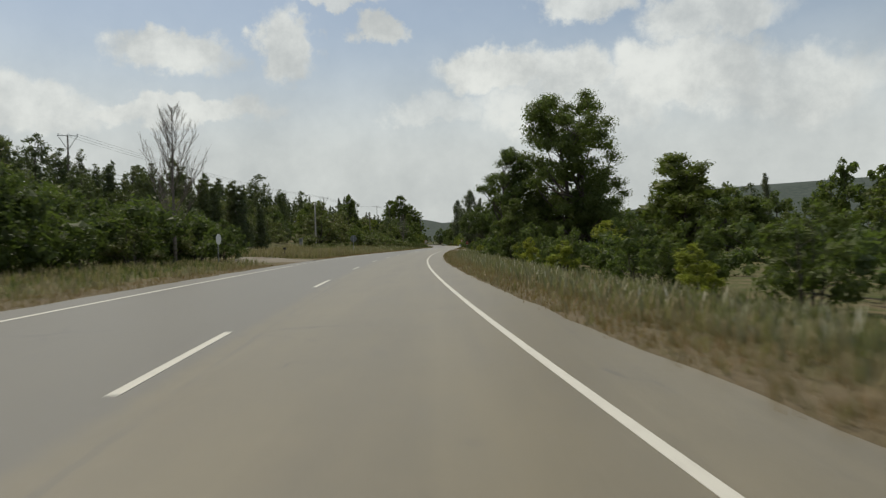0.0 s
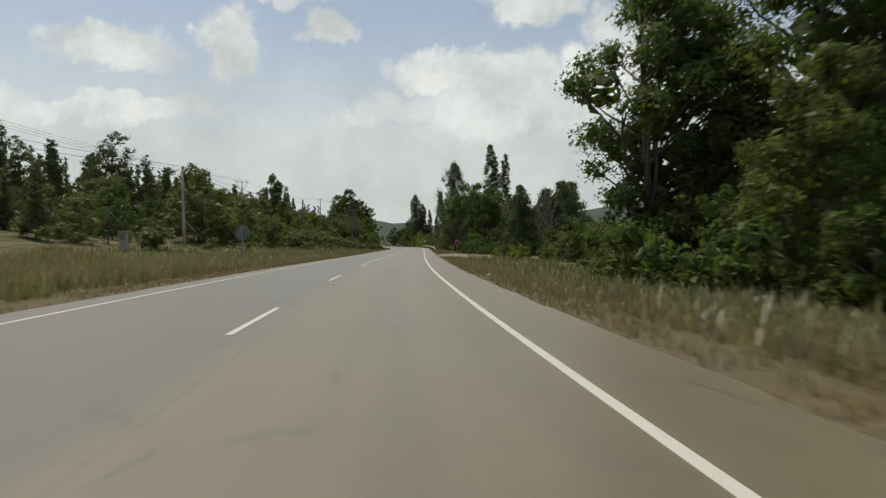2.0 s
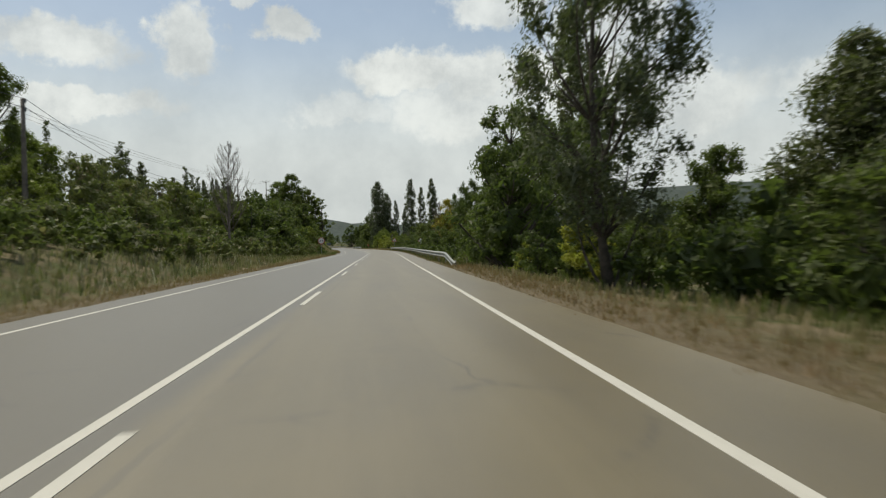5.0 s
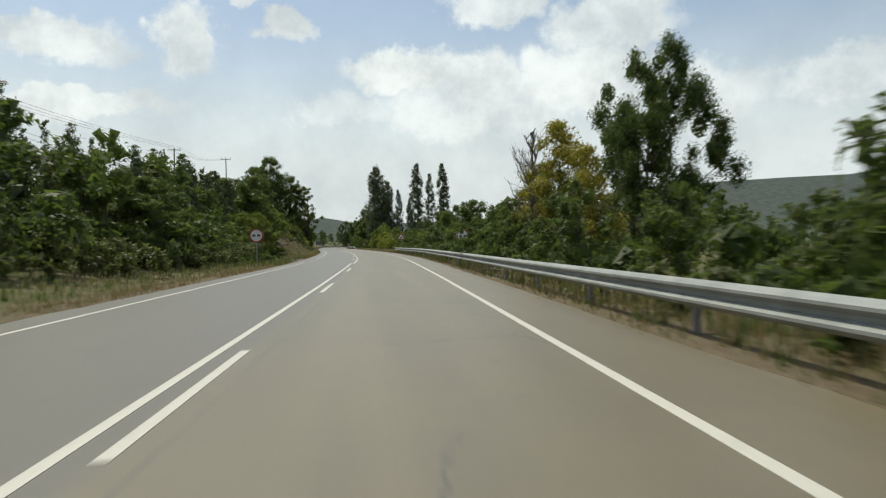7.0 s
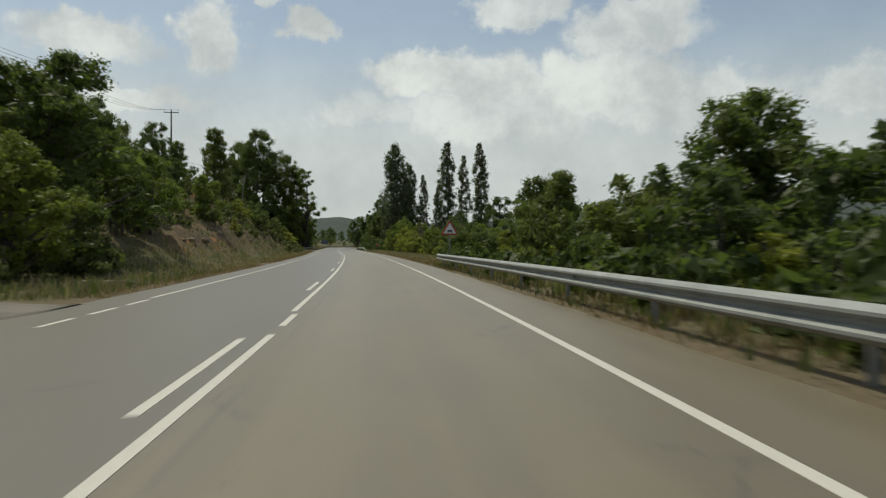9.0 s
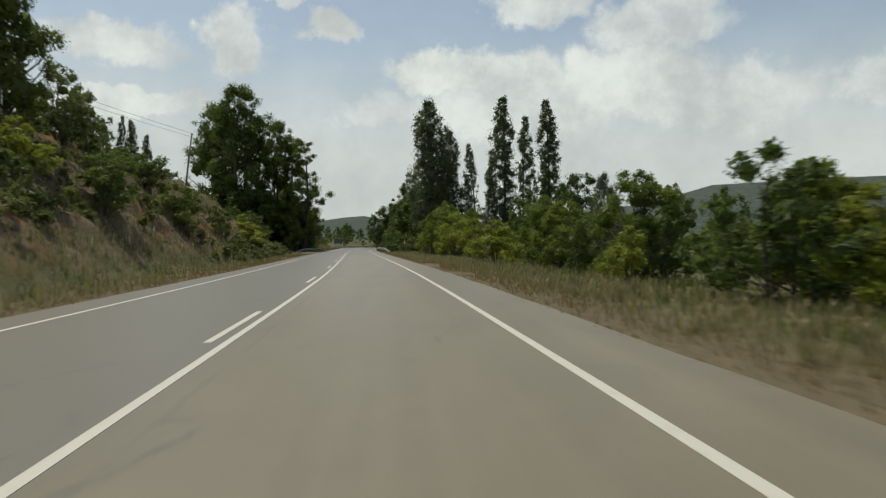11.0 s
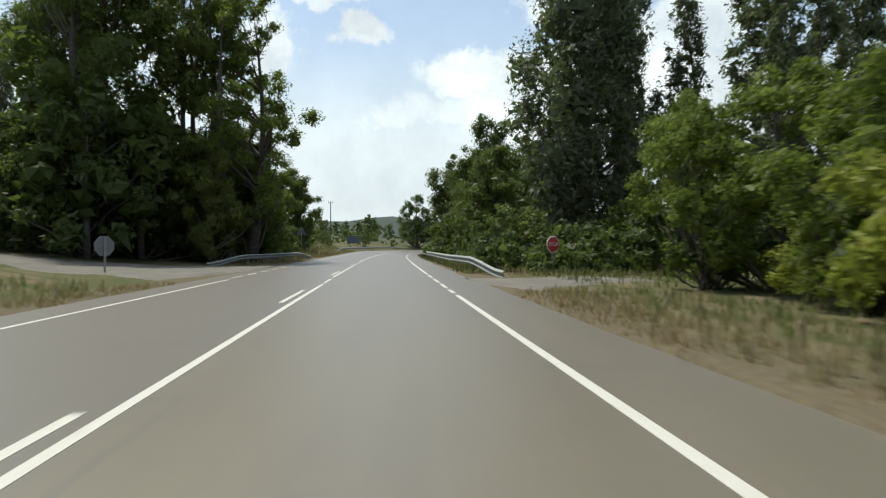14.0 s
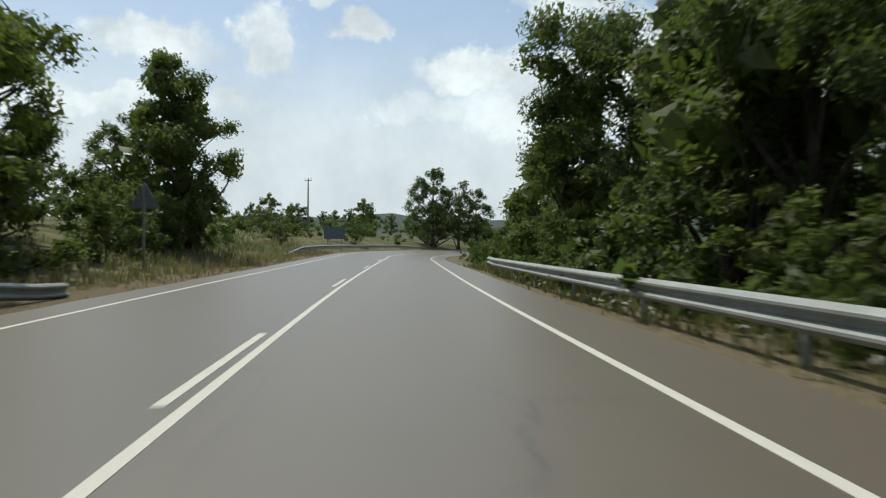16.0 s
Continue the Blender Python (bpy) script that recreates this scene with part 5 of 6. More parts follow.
thicket("olive_scrub", "low olive scrub on the dry slope", LEAF_OLIVE,
        [(116, 194, -13.0, -8.0, 110, 1.35), (300, 340, -14.5, -8, 26, 0.5), (296, 338, -8.2, -6.0, 90, 0.75), (264, 306, -14, -8.6, 85, 0.95), (196, 218, -12, -7.5, 24, 1.3), (226, 240, -11, -7.5, 16, 1.0), (44, 92, -40, -16, 40, 1.6), (90, 215, -32, -12, 90, 1.5), (250, 338, -17, -9.5, 40, 0.5), (75, 98, 10, 26, 24, 1.2), (262, 345, -40, -15, 40, 1.3), (150, 250, 5.9, 7.0, 46, 0.6), (354, 404, 5.9, 6.8, 24, 0.6)], 63, 0.20, 150)


def blades(name, label, mat, zones, seed, stem=0.014, each=3):
    """Grass as separate blades: zones of y0, y1, u0, u1, number of tufts, height."""
    rng = np.random.default_rng(seed)
    verts, faces = [], []
    for y0, y1, u0, u1, n, h in zones:
        for _ in range(n):
            y, u = rng.uniform(y0, y1), rng.uniform(u0, u1)
            if noise.noise((u * 0.5, y * 0.22, seed)) < -0.38:
                continue
            foot = spot(y, u, -0.02)
            tall = h * rng.uniform(0.5, 1.3)
            for _ in range(each):
                a = rng.uniform(0, 6.283)
                out = rng.uniform(0.05, 0.5) * tall
                base = foot + Vector((rng.normal() * 0.07, rng.normal() * 0.07, 0))
                tip = base + Vector((math.cos(a) * out, math.sin(a) * out, tall * rng.uniform(0.6, 1.1)))
                mid = base.lerp(tip, 0.55) + Vector((0, 0, tall * 0.12))
                side = Vector((-math.sin(a), math.cos(a), 0)) * (stem + 0.012 * tall)
                i = len(verts)
                if tall < 0.2:
                    verts += [base - side, base + side, tip]
                    faces.append((i, i + 1, i + 2))
                    continue
                verts += [base - side, base + side, mid + side * 0.8, mid - side * 0.8, tip]
                faces += [(i, i + 1, i + 2, i + 3), (i + 3, i + 2, i + 4)]
    ob = piece(name, verts, faces, mat)
    tagged(ob, label, "grass", kind="stuff")


blades("dry_grass", "tall bleached dry grass along the road's edge", STRAW,
       [(0, 92, 4.75, 6.2, 1700, 0.18), (0, 60, 5.5, 9.5, 2600, 0.36), (60, 84, 5.3, 9, 1500, 0.24), (256, 342, 5.2, 7.5, 1600, 0.24), (349.5, 356, 6.6, 12, 260, 0.25), (118, 152, 5.8, 9, 700, 0.22), (152, 250, 5.4, 7.5, 1300, 0.32),
        (250, 318, 5.8, 11, 2600, 0.28), (318, 342, 5.8, 9, 500, 0.22), (352, 410, 5.4, 8, 500, 0.3), (0, 38, -12, -5.2, 1500, 0.34), (54, 80, -14, -5.8, 3000, 0.62),
        (80, 116, -10.5, -5.0, 1900, 0.38), (116, 213, -8.8, -5.0, 1800, 0.24), (226, 345, -8.2, -5.2, 2400, 0.34), (250, 342, -16, -8, 1300, 0.26), (372, 430, -9, -5.4, 1200, 0.4)], 51)
blades("edge_grass", "short parched grass and dead stalks at the asphalt's edge", EDGE_GRASS,
       [(90, 101, 4.9, 5.9, 320, 0.14), (-2, 342, 4.62, 5.2, 3600, 0.10), (-2, 88, 4.8, 6.4, 3600, 0.16), (88, 100, 5.2, 6.4, 300, 0.12), (113, 152, 4.95, 6.2, 1500, 0.15), (152, 342, 4.95, 6.2, 6500, 0.15), (352, 410, 5.0, 6.0, 900, 0.15), (343, 351, 6.4, 10, 160, 0.14),
        (-2, 36, -5.8, -4.45, 1100, 0.13), (54, 213, -5.6, -4.45, 5200, 0.14), (226, 347, -5.6, -4.45, 4200, 0.14), (372, 430, -6.0, -4.5, 1400, 0.16)], 54, 0.008)
blades("green_grass", "rough green grass and weeds on the verge", GRASS,
       [(352, 410, 4.85, 6.6, 1300, 0.22), (150, 248, 4.85, 6.4, 1800, 0.2), (0, 60, 7.0, 13, 2200, 0.32), (60, 90, 6.5, 16, 2400, 0.32), (118, 150, 7, 12, 1000, 0.3), (250, 342, 6.4, 15, 4600, 0.26), (296, 342, 15, 26, 1800, 0.3),
        (0, 40, -16, -6.0, 1600, 0.30), (54, 213, -15, -6.0, 5200, 0.34), (206, 221, -10, -4.8, 900, 0.3), (226, 240, -10, -5.0, 500, 0.3), (226, 345, -13, -6, 3000, 0.30), (250, 342, -17, -10, 1800, 0.36), (345, 355, 7, 14, 400, 0.3), (374, 430, -12, -6, 1100, 0.4)], 52)
blades("white_weeds", "pale flowering weeds in the verge", WEED,
       [(4, 60, 5.8, 9.5, 1900, 0.48), (60, 92, 6.2, 10, 700, 0.42), (84, 175, -9.5, -6.2, 800, 0.5), (272, 335, -9, -6.5, 400, 0.4), (150, 215, 5.8, 8, 500, 0.5)], 53, 0.02)


# ---- rails ----
def guard_rail(line, label, drop_start=0.0, drop_end=0.0, spacing=4.0):
    """A W-beam rail on steel posts: line of y, u."""
    ys = np.array([p[0] for p in line])
    us = np.array([p[1] for p in line])
    top = Empty_at("guardrail")
    sign = 1 if us.mean() > 0 else -1
    shape = [(0.0, 0.31), (0.045, 0.285), (0.08, 0.255), (0.08, 0.225), (0.0, 0.175), (0.0, 0.135), (0.08, 0.085), (0.08, 0.055), (0.045, 0.025), (0.0, 0.0)]
    shape = [(-sign * a, b) for a, b in shape]
    back = [(a + sign * 0.006, b) for a, b in reversed(shape)]
    loop = shape + back
    n, verts, faces = len(loop), [], []
    rows = np.arange(ys[0], ys[-1] + 0.01, 1.0)

    def rail_height(y):
        low = 0.0
        if drop_start:
            low = max(low, drop_start * (1 - smooth(ys[0], ys[0] + 5.0, y)))
        if drop_end:
            low = max(low, drop_end * smooth(ys[-1] - 5.0, ys[-1], y))
        return 0.32 - low

    for y in rows:
        u = float(np.interp(y, ys, us))
        z = cross_fall(y) * u + rail_height(y)
        for a, b in loop:
            verts.append((centre_x(y) + u + a, y, z + b))
    for j in range(len(rows) - 1):
        for i in range(n):
            a, b = j * n + i, j * n + (i + 1) % n
            faces.append((a, b, b + n, a + n))
    faces.append(tuple(range(n)))
    faces.append(tuple(range((len(rows) - 1) * n, len(rows) * n)))
    piece("rail_beam", verts, faces, GALV, top, "grey galvanised corrugated beam")
    post = box(bmesh.new(), (0.06, 0.11, 0.84), (0, 0, 0.16), 0, 0.008)
    model = part("post", post, POST_STEEL, top)
    block = part("spacer", box(bmesh.new(), (0.10, 0.09, 0.20), (0, 0, 0.47), 0, 0.008), POST_STEEL, top)
    first = True
    for y in np.arange(ys[0] + 1.5, ys[-1] - 0.5, spacing):
        u = float(np.interp(y, ys, us))
        low = 0.32 - rail_height(y)
        where = Vector((centre_x(y) + u + sign * 0.10, y, cross_fall(y) * u - low))
        for ob, shift in ((model, 0.06 * sign), (block, -0.035 * sign)):
            made = ob if first else new(ob.name.split(".")[0], ob.data)
            made.parent = top
            made.matrix_basis = Matrix.Translation(where + Vector((shift, 0, 0)))
        first = False
    tagged(top, label, "guardrail", "guardrails")


guard_rail([(149.5, 5.25), (158, 5.05), (243, 5.0), (246, 5.2)], "long galvanised guardrail beside shrubs", 0.45, 0.0)
guard_rail([(349.0, 5.9), (353, 5.4), (360, 5.05), (398, 5.0), (402, 5.3)], "galvanised guardrail with turned-down end by the farm track", 0.42, 0.0)
guard_rail([(365, -8.4), (371, -6.9), (377, -6.1), (382, -5.4), (386, -5.1)], "galvanised guardrail curving away from the side road", 0.40, 0.35)
guard_rail([(416, -6.4), (422, -5.6), (440, -5.4), (462, -5.4)], "galvanised guardrail on the outside of the bend", 0.45, 0.2)


# ---- signs ----
def disc(bm, r, sides, depth, centre, turn=0.0):
    """A plate facing -y."""
    made = bmesh.ops.create_cone(bm, cap_ends=True, segments=sides, radius1=r, radius2=r, depth=depth,
                                 matrix=Matrix.Translation(centre) @ Matrix.Rotation(math.pi / 2, 4, "X") @ Matrix.Rotation(turn, 4, "Z"))
    edges = [e for e in {e for v in made["verts"] for e in v.link_edges} if len(e.link_faces) == 2 and e.calc_face_angle(0) > 1.0]
    bmesh.ops.bevel(bm, geom=edges, offset=depth * 0.25, segments=1, affect="EDGES")
    return bm


def ring(bm, r_in, r_out, sides, depth, centre, turn=0.0):
    m = Matrix.Translation(centre)
    verts = []
    for k in range(sides):
        a = 2 * math.pi * (k + 0.5) / sides + turn
        for r in (r_in, r_out):
            for y in (-depth / 2, depth / 2):
                verts.append(bm.verts.new(m @ Vector((math.cos(a) * r, y, math.sin(a) * r))))
    for k in range(sides):
        p, q = k * 4, (k + 1) % sides * 4
        for a, b in ((0, 2), (2, 3), (3, 1), (1, 0)):
            bm.faces.new((verts[p + a], verts[p + b], verts[q + b], verts[q + a]))
    bmesh.ops.recalc_face_normals(bm, faces=bm.faces)
    return bm


def sign_post(top, height, width=0.08):
    part("post", box(bmesh.new(), (width, width * 0.6, height + 0.3), (0, 0.05, height / 2 - 0.15), 0, 0.008), POST_STEEL, top, "grey steel post")


def stand(top, y, u, turn, label, category="sign", group="road signs"):
    top.matrix_basis = pose(*spot(y, u), 0, 0, turn)
    tagged(top, label, category, group)


def round_sign(y, u, turn, z=1.9):
    top = Empty_at("traffic_sign")
    sign_post(top, z + 0.35)
    plate = part("plate", disc(bmesh.new(), 0.45, 40, 0.025, (0, 0, z)), SIGN_WHITE, top, "white round plate")
    part("red_border", ring(bmesh.new(), 0.365, 0.448, 40, 0.012, (0, -0.016, z)), SIGN_RED, plate, "red ring border")
    for k, mat in ((-0.15, SIGN_BLACK), (0.15, SIGN_BLACK)):
        bm = box(bmesh.new(), (0.20, 0.008, 0.07), (k, -0.016, z - 0.005), 0, 0.003)
        box(bm, (0.12, 0.008, 0.06), (k, -0.016, z + 0.05), 0, 0.003)
        for w in (-0.06, 0.06):
            disc(bm, 0.032, 12, 0.008, (k + w, -0.016, z - 0.05))
        part("car_symbol", bm, mat, plate)
    part("clamp", box(bmesh.new(), (0.14, 0.05, 0.05), (0, 0.03, z + 0.12), 0, 0.006), POST_STEEL, plate)
    stand(top, y, u, turn, "round no-overtaking sign with red border on a grey post")


round_sign(208.6, -6.3, heading(208), 1.95)
round_sign(206.7, 7.0, heading(205) + 20, 1.68)


def sign_back(y, u, z, r, sides, turn, label, plate_turn=0.0):
    """A sign that turns its bare metal back to the road."""
    top = Empty_at("traffic_sign")
    sign_post(top, z + r * 0.8)
    part("plate", disc(bmesh.new(), r, sides, 0.025, (0, 0.1, z), plate_turn), SIGN_BACK, top, "bare grey metal back")
    for dz in (-0.3 * r, 0.3 * r):
        part("clamp", box(bmesh.new(), (0.16, 0.05, 0.045), (0, 0.06, z + dz), 0, 0.006), POST_STEEL, top)
    stand(top, y, u, turn, label)


sign_back(88.6, -7.75, 1.75, 0.45, 36, heading(88), "round traffic sign seen from its grey back")
sign_back(396.0, -7.4, 2.4, 0.62, 3, heading(396), "triangular traffic sign seen from its grey back", 0.0)


def stop_sign(y, u, turn, z, label, r=0.33):
    top = Empty_at("stop_sign")
    sign_post(top, z + 0.3)
    plate = part("plate", disc(bmesh.new(), r, 8, 0.025, (0, 0, z), math.pi / 8), SIGN_WHITE, top, "octagonal plate with white rim")
    part("red_face", disc(bmesh.new(), 0.91 * r, 8, 0.010, (0, -0.016, z), math.pi / 8), SIGN_RED, plate, "red octagonal face")
    curve = bpy.data.curves.new("lettering", "FONT")
    curve.body, curve.size, curve.align_x, curve.align_y, curve.extrude = "STOP", 0.6 * r, "CENTER", "CENTER", 0.002
    made = new("lettering", curve)
    me = bpy.data.meshes.new_from_object(made.evaluated_get(bpy.context.evaluated_depsgraph_get()))
    bpy.data.objects.remove(made)
    me.materials.clear()
    me.materials.append(SIGN_WHITE)
    text = new("lettering", me)
    text.parent = plate
    text.matrix_basis = pose(0, -0.024, z, 90, 0, 0)
    tagged(text, "white capital lettering STOP")
    stand(top, y, u, turn, label)


stop_sign(119.3, 7.05, 38, 1.12, "red octagonal stop sign at the side road")
stop_sign(351.6, 8.2, 30, 1.05, "red octagonal stop sign by the farm track")


def warning_sign(y, u, turn, z):
    top = Empty_at("warning_sign")
    sign_post(top, z + 0.4)
    plate = part("plate", disc(bmesh.new(), 0.56, 3, 0.025, (0, 0, z), 0.0), SIGN_RED, top, "red triangular plate")
    face = part("white_face", disc(bmesh.new(), 0.40, 3, 0.010, (0, -0.016, z), 0.0), SIGN_WHITE, plate)
    bm = box(bmesh.new(), (0.26, 0.008, 0.10), (0, -0.024, z - 0.05), 0, 0.003)
    box(bm, (0.10, 0.008, 0.05), (-0.10, -0.024, z - 0.12), 0, 0.003)
    box(bm, (0.05, 0.008, 0.06), (0.10, -0.024, z - 0.13), 0, 0.003)
    part("symbol", bm, SIGN_BLACK, face, "plain black symbol")
    stand(top, y, u, turn, "triangular warning sign with red border and black symbol")


warning_sign(247.0, 6.0, heading(247), 1.9)


def blade_marker(y, u, turn, z, r, label):
    """A small white marker plate on a post."""
    top = Empty_at("marker_post")
    part("post", box(bmesh.new(), (0.06, 0.05, z + 0.2), (0, 0, z / 2 - 0.1), 0, 0.006), POST_STEEL, top)
    bm = disc(bmesh.new(), r, 28, 0.02, (0, -0.04, z))
    bmesh.ops.scale(bm, vec=(0.72, 1, 1.15), space=Matrix.Translation((0, 0.04, -z)), verts=bm.verts)
    part("plate", bm, SIGN_WHITE, top, "pale rounded plate")
    stand(top, y, u, turn, label, "marker", "marker posts")


blade_marker(39.0, -8.7, heading(39) + 58, 1.35, 0.27, "pale round-topped marker on a post by the driveway")
sign_back(355.0, -9.9, 1.12, 0.45, 8, heading(355) + 48, "octagonal stop sign showing its pale metal back", math.pi / 8)


def delineator(y, u):
    top = Empty_at("delineator_post")
    part("post", box(bmesh.new(), (0.12, 0.05, 1.15), (0, 0, 0.45), 0, 0.02), SIGN_WHITE, top, "white plastic post")
    part("reflector", box(bmesh.new(), (0.09, 0.01, 0.16), (0, -0.028, 0.82), 0, 0.004), SIGN_BLACK, top, "dark reflector band")
    stand(top, y, u, heading(y), "white plastic delineator post in the verge", "delineator", "delineators")


delineator(233.0, -9.8)


def mail_box(y, u):
    top = Empty_at("post_box")
    part("post", box(bmesh.new(), (0.05, 0.05, 0.9), (0, 0, 0.3), 0, 0.006), OLD_WOOD, top)
    part("box", box(bmesh.new(), (0.22, 0.30, 0.18), (0, 0, 0.80), 0, 0.03), SIGN_BLACK, top, "dark metal box")
    stand(top, y, u, heading(y), "small dark letter box on a post in dry grass", "letter box", "")


mail_box(54.5, -8.2)


def meter_pillar(y, u):
    top = Empty_at("meter_pillar")
    part("body", box(bmesh.new(), (0.42, 0.32, 1.25), (0, 0, 0.5), 0, 0.02), CONCRETE, top)
    part("cap", box(bmesh.new(), (0.52, 0.42, 0.08), (0, 0, 1.16), 0, 0.015), CONCRETE, top)
    part("door", box(bmesh.new(), (0.28, 0.02, 0.36), (0, -0.17, 0.85), 0, 0.006), SIGN_BACK, top, "grey meter door")
    stand(top, y, u, heading(y), "low concrete meter pillar with a cap", "meter", "")


meter_pillar(88, -14.5)


def panel_sign(y, u, turn):
    top = Empty_at("direction_panel")
    for x in (-0.7, 0.7):
        part("post", box(bmesh.new(), (0.09, 0.06, 1.9), (x, 0.06, 0.8), 0, 0.008), POST_STEEL, top)
    part("panel", box(bmesh.new(), (2.2, 0.05, 1.3), (0, 0, 1.35), 0, 0.015), SIGN_BLUE, top, "plain slate-blue panel")
    stand(top, y, u, turn, "slate-blue rectangular road panel on two posts")


panel_sign(443.6, -12.5 - centre_x(443.6), 5)


# ---- poles and wires ----
def pole(y, u, height, label, arm=1.6, kind="t", lean=0.0, mat=OLD_WOOD, r=0.14):
    top = Empty_at("utility_pole")
    line = [Vector((lean * z, 0, z)) for z in (-0.5, height * 0.33, height * 0.66, height)]
    piece("shaft", *tube(line, (r, r * 0.9, r * 0.78, r * 0.65), 10), mat, top, smooth_shade=True)
    heads = []
    if kind == "t":
        part("crossarm", box(bmesh.new(), (arm, 0.10, 0.10), (lean * height, 0, height - 0.25), 0, 0.01), mat, top)
        heads = [(x, height - 0.05) for x in (-arm * 0.45, 0.0, arm * 0.45)]
    elif kind == "v":
        for s in (-1, 1):
            piece("arm", *tube([Vector((0, 0, height - 1.9)), Vector((s * 0.95, 0, height - 0.3)), Vector((s * 1.25, 0, height))], (0.05, 0.045, 0.04), 6), POST_STEEL, top)
        part("crossarm", box(bmesh.new(), (2.4, 0.08, 0.08), (0, 0, height), 0, 0.01), POST_STEEL, top)
        heads = [(x, height + 0.05) for x in (-1.1, 0.0, 1.1)]
    else:
        heads = [(0.12, height - 0.2), (0.12, height - 0.6)]
    for x, z in heads:
        piece("insulator", *tube([Vector((x + lean * height, 0, z)), Vector((x + lean * height, 0, z + 0.10)), Vector((x + lean * height, 0, z + 0.20))], (0.03, 0.055, 0.03), 8), SIGN_BACK, top)
    at = spot(y, u)
    turn = heading(y) + (20 if kind == "v" else 0)
    top.matrix_basis = pose(*at, 0, 0, turn)
    tagged(top, label, "utility pole", "utility poles")
    m = top.matrix_basis
    return [m @ Vector((x + lean * height, 0, z + 0.2)) for x, z in heads]


def wire(a, b, sag, r=0.014):
    pts = [a.lerp(b, k / 14) - Vector((0, 0, sag * 4 * (k / 14) * (1 - k / 14))) for k in range(15)]
    ob = piece("overhead_wire", *tube(pts, [r] * 15, 4), CABLE)
    tagged(ob, "thin black overhead wire between poles", "wire", "overhead wires")


h0 = spot(101.8, -15.7).z
low_line = [pole(45, -30, 7.6, "weathered wooden telephone pole", kind="s"), pole(101.8, -15.7, 7.7 - h0, "grey concrete telephone pole in scrub", kind="s", mat=CONCRETE),
            pole(150.8, -14.9, 8.3 - spot(150.8, -14.9).z, "weathered wooden telephone pole", kind="s"), pole(205, -24.0, 7.0, "weathered wooden telephone pole", kind="s")]
for a, b in zip(low_line[:-1], low_line[1:]):
    for p, q in zip(a, b):
        wire(p, q, 0.8)
power = [pole(88, -44.7, 16.3 - spot(88, -44.7).z, "steel-topped power pole with splayed crossarm", kind="v"), pole(180, -31.6, 14.0 - spot(180, -31.6).z, "steel-topped power pole with splayed crossarm", kind="v"),
         pole(274.8, -26.8, 17.0 - spot(274.8, -26.8).z, "wooden power pole with crossarm", 2.0), pole(304.5, -22.7, 19.2 - spot(304.5, -22.7).z, "wooden power pole with crossarm", 2.0)]
for a, b in zip(power[:-1], power[1:]):
    for p, q in zip(a, b):
        wire(p, q, 1.2)
last = [pole(331.4, -17.2, 13.3 - spot(331.4, -17.2).z, "slim leaning pole on top of the cutting", kind="s", lean=0.12, r=0.11),
        pole(425, -34.0, 13.0, "weathered wooden telephone pole", kind="s"), pole(478, -21.0 - centre_x(478), 8.4, "wooden pole with crossarm beyond the bend", 1.6)]
for p, q in zip(low_line[-1], last[0]):
    wire(p, q, 1.2)
for p, q in zip(last[0], last[1]):
    wire(p, q, 1.4)


# ---- small things ----
def farm_shed(y, u, turn):
    top = Empty_at("farm_shed")
    part("wall", box(bmesh.new(), (6.0, 4.0, 2.0), (0, 0, 0.9), 0, 0.02), PLASTER, top, "buff plastered wall")
    bm = bmesh.new()
    for s in (-1, 1):
        for k in range(13):
            x = -3.2 + 6.4 * k / 12
            line = [Vector((x, s * 2.35, 1.82)), Vector((x, 0, 2.75))]
            v, f = tube(line, (0.27, 0.27), 6)
            made = [bm.verts.new(p) for p in v]
            for face in f:
                bm.faces.new([made[i] for i in face])
    part("roof", bm, TILE, top, "low clay-tiled roof")
    part("door", box(bmesh.new(), (1.0, 0.06, 1.7), (1.2, -2.01, 0.85), 0, 0.01), OLD_WOOD, top, "dark wooden door")
    top.matrix_basis = pose(*spot(y, u), 0, 0, turn)
    tagged(top, "low buff farm shed with clay roof behind shrubs", "shed")


farm_shed(141, 31, 15)
farm_shed(130, 64, 30)


def plank_pile(y, u):
    top = Empty_at("plank_pile")
    rng = np.random.default_rng(3)
    for k in range(6):
        box_part = part("plank", box(bmesh.new(), (1.5 + 0.5 * rng.uniform(), 0.16, 0.04), (0, 0, 0), 0, 0.005), PLANK, top)
        box_part.matrix_basis = pose(0.1 * rng.normal(), 0.18 * (k % 3) - 0.18, 0.04 + 0.05 * (k // 3), 0, 2 * rng.normal(), 8 * rng.normal())
    top.matrix_basis = pose(*spot(y, u, 0.02), 0, 0, 12)
    tagged(top, "loose pile of bleached planks on bare earth", "planks")


plank_pile(231.5, -6.6)


def culvert(y, u):
    """A slab over a ditch; a black block stands for the shade in its drain mouth."""
    top = Empty_at("culvert")
    part("slab", box(bmesh.new(), (2.0, 4.6, 0.10), (-0.45, 2.3, 0.19), 0, 0.02), TRACK, top, "dusty concrete slab")
    for x in (-1.6, 0.45):
        part("headwall", box(bmesh.new(), (0.5, 0.22, 0.50), (x, 0.02, -0.02), 0, 0.015), CONCRETE, top)
    # no hollow here: the opening's darkness is a solid black block
    part("drain_shade_block", box(bmesh.new(), (1.6, 0.5, 0.42), (-0.58, 0.35, -0.04), 0, 0.01), SIGN_BLACK, top, "black block standing for the shade in the drain opening")
    top.matrix_basis = pose(*spot(y, u, -0.08), 0, 0, heading(y) + 8)
    tagged(top, "low concrete culvert slab with a dark drain mouth", "culvert")


culvert(219.3, -6.7)


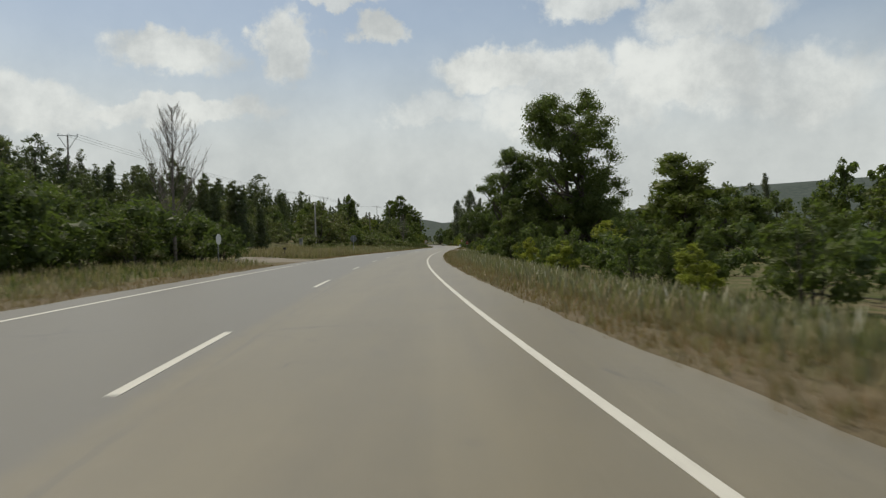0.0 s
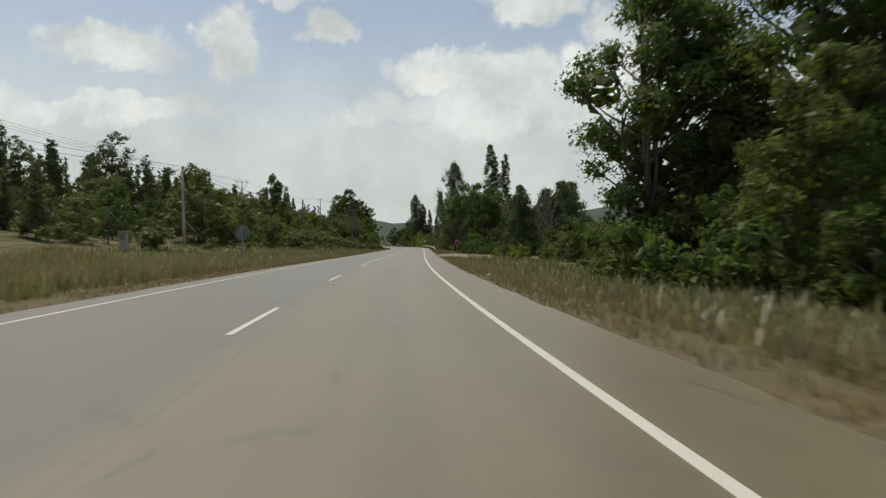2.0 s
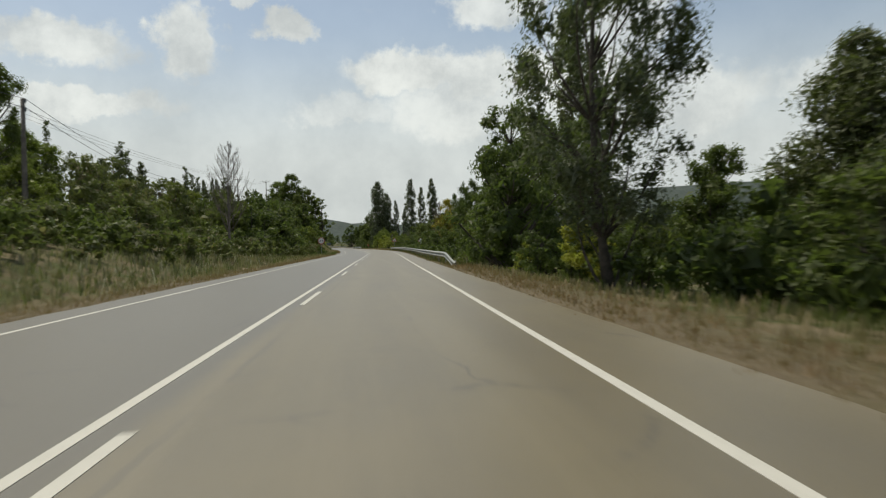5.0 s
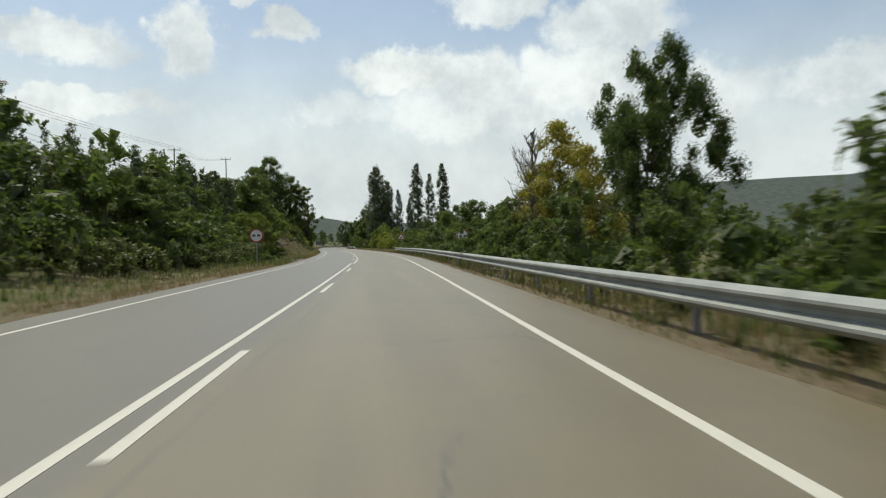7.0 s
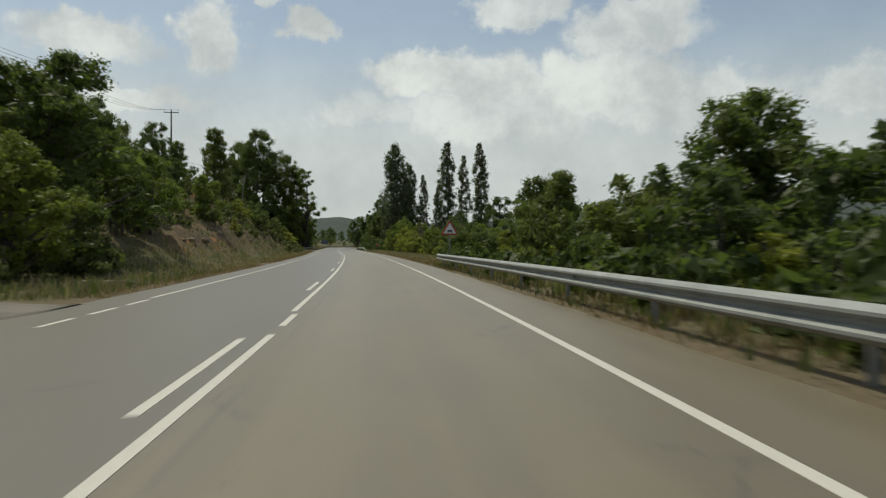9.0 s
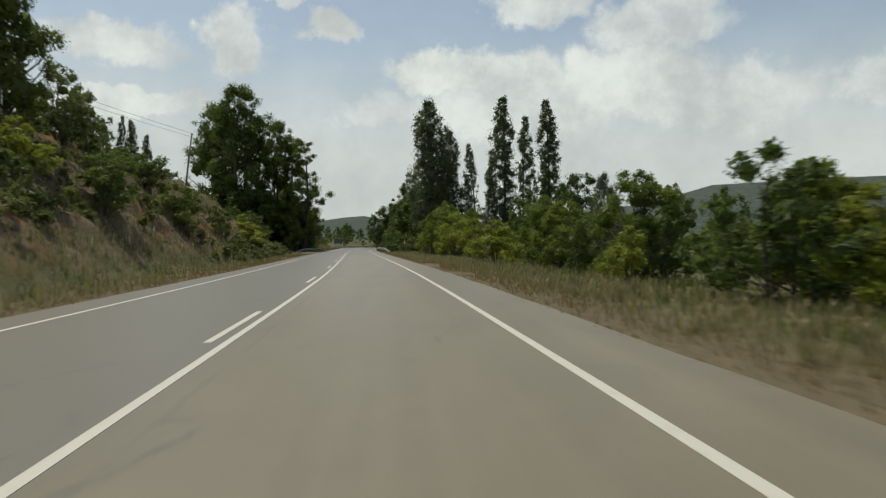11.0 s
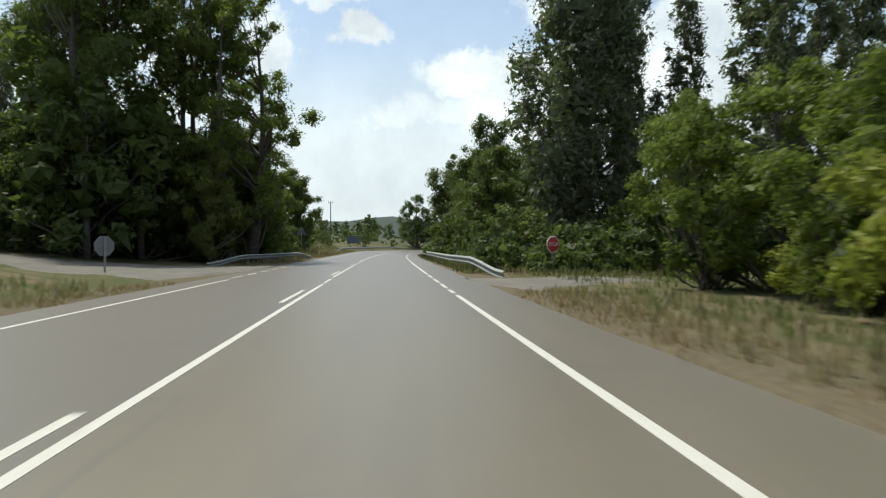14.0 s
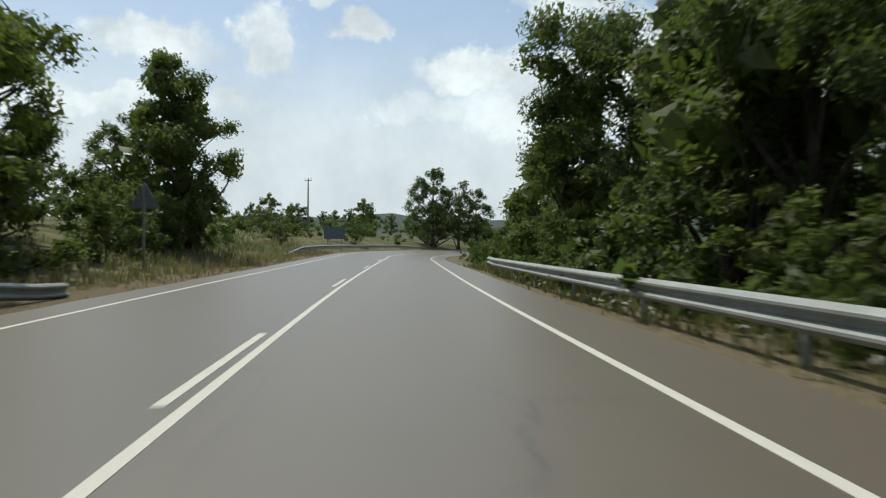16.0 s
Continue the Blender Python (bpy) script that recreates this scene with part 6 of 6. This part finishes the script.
def litter(y, u, size, seed):
    rng = np.random.default_rng(seed)
    bm = bmesh.new()
    bmesh.ops.create_icosphere(bm, subdivisions=2, radius=size)
    for v in bm.verts:
        v.co = Vector((v.co.x * 1.3, v.co.y, v.co.z * 0.6)) * (1 + 0.35 * noise.noise(v.co * 9 + Vector((seed, 0, 0))))
    ob = part("litter", bm, PLASTIC)
    ob.matrix_basis = pose(*spot(y, u, size * 0.45), 0, 0, float(rng.uniform(0, 360)))
    tagged(ob, "crumpled white plastic litter on the verge", "litter", "litter")


for k, (y, u, s) in enumerate(((297.8, 5.5, 0.06), (300.3, 5.4, 0.05), (58, 6.4, 0.07), (70.0, 5.2, 0.05))):
    litter(y, u, s, k)


def road_stud(y, u):
    bm = box(bmesh.new(), (0.10, 0.10, 0.024), (0, 0, 0.008), 0, 0.008)
    ob = part("road_stud", bm, REFLECTOR)
    ob.matrix_basis = pose(centre_x(y) + u, y, cross_fall(y) * u + 0.004, 0, 0, heading(y))
    tagged(ob, "small white reflective road stud", "road stud", "road studs")


for y, u in ((65.9, 0.25), (115.7, 0.33), (210.5, 0.45), (292.0, 0.35), (359.5, 0.4)):
    road_stud(y, u)


def stone(y, u, size, seed, mat=ROCK, label="rough brown rock in the road cutting", group="cutting rocks"):
    bm = bmesh.new()
    bmesh.ops.create_icosphere(bm, subdivisions=2, radius=size)
    for v in bm.verts:
        v.co *= 1 + 0.4 * noise.noise(v.co / size * 0.8 + Vector((seed, 0, 0)))
        v.co.z *= 0.7
    ob = part("rock", bm, mat)
    ob.matrix_basis = pose(*spot(y, u, size * 0.15), 0, 0, seed * 40.0)
    tagged(ob, label, "rock", group)


def brushwood(y, u, seed):
    """A heap of dead branches."""
    rng = np.random.default_rng(seed)
    top = Empty_at("brushwood_pile")
    for k in range(26):
        a, out = rng.uniform(0, 6.283), rng.uniform(0.5, 1.5)
        foot = Vector((rng.normal() * 0.5, rng.normal() * 0.7, 0.02 + 0.2 * rng.uniform()))
        tip = foot + Vector((math.cos(a) * out, math.sin(a) * out, rng.uniform(0.05, 0.55)))
        piece("branch", *tube(bent_line(foot, tip, rng, 0.10, 4), (0.022, 0.018, 0.014, 0.010, 0.005), 5), DEADWOOD, top, smooth_shade=True)
    top.matrix_basis = pose(*spot(y, u), 0, 0, float(rng.uniform(0, 360)))
    tagged(top, "heap of bare dead branches behind the guardrail", "brushwood", "brushwood piles")


brushwood(188.0, 6.5, 4)
brushwood(190.6, 7.1, 5)
brushwood(185.5, 6.6, 6)

rng_rock = np.random.default_rng(9)
for k in range(60):
    y = rng_rock.uniform(248, 340)
    stone(y, -rng_rock.uniform(7.6, 13.0), rng_rock.uniform(0.10, 0.30), k)
for k in range(46):
    y = rng_rock.uniform(372, 400)
    stone(y, rng_rock.uniform(5.3, 6.1), rng_rock.uniform(0.04, 0.10), 100 + k, CONCRETE, "pale broken stone below the guardrail", "guardrail rubble")
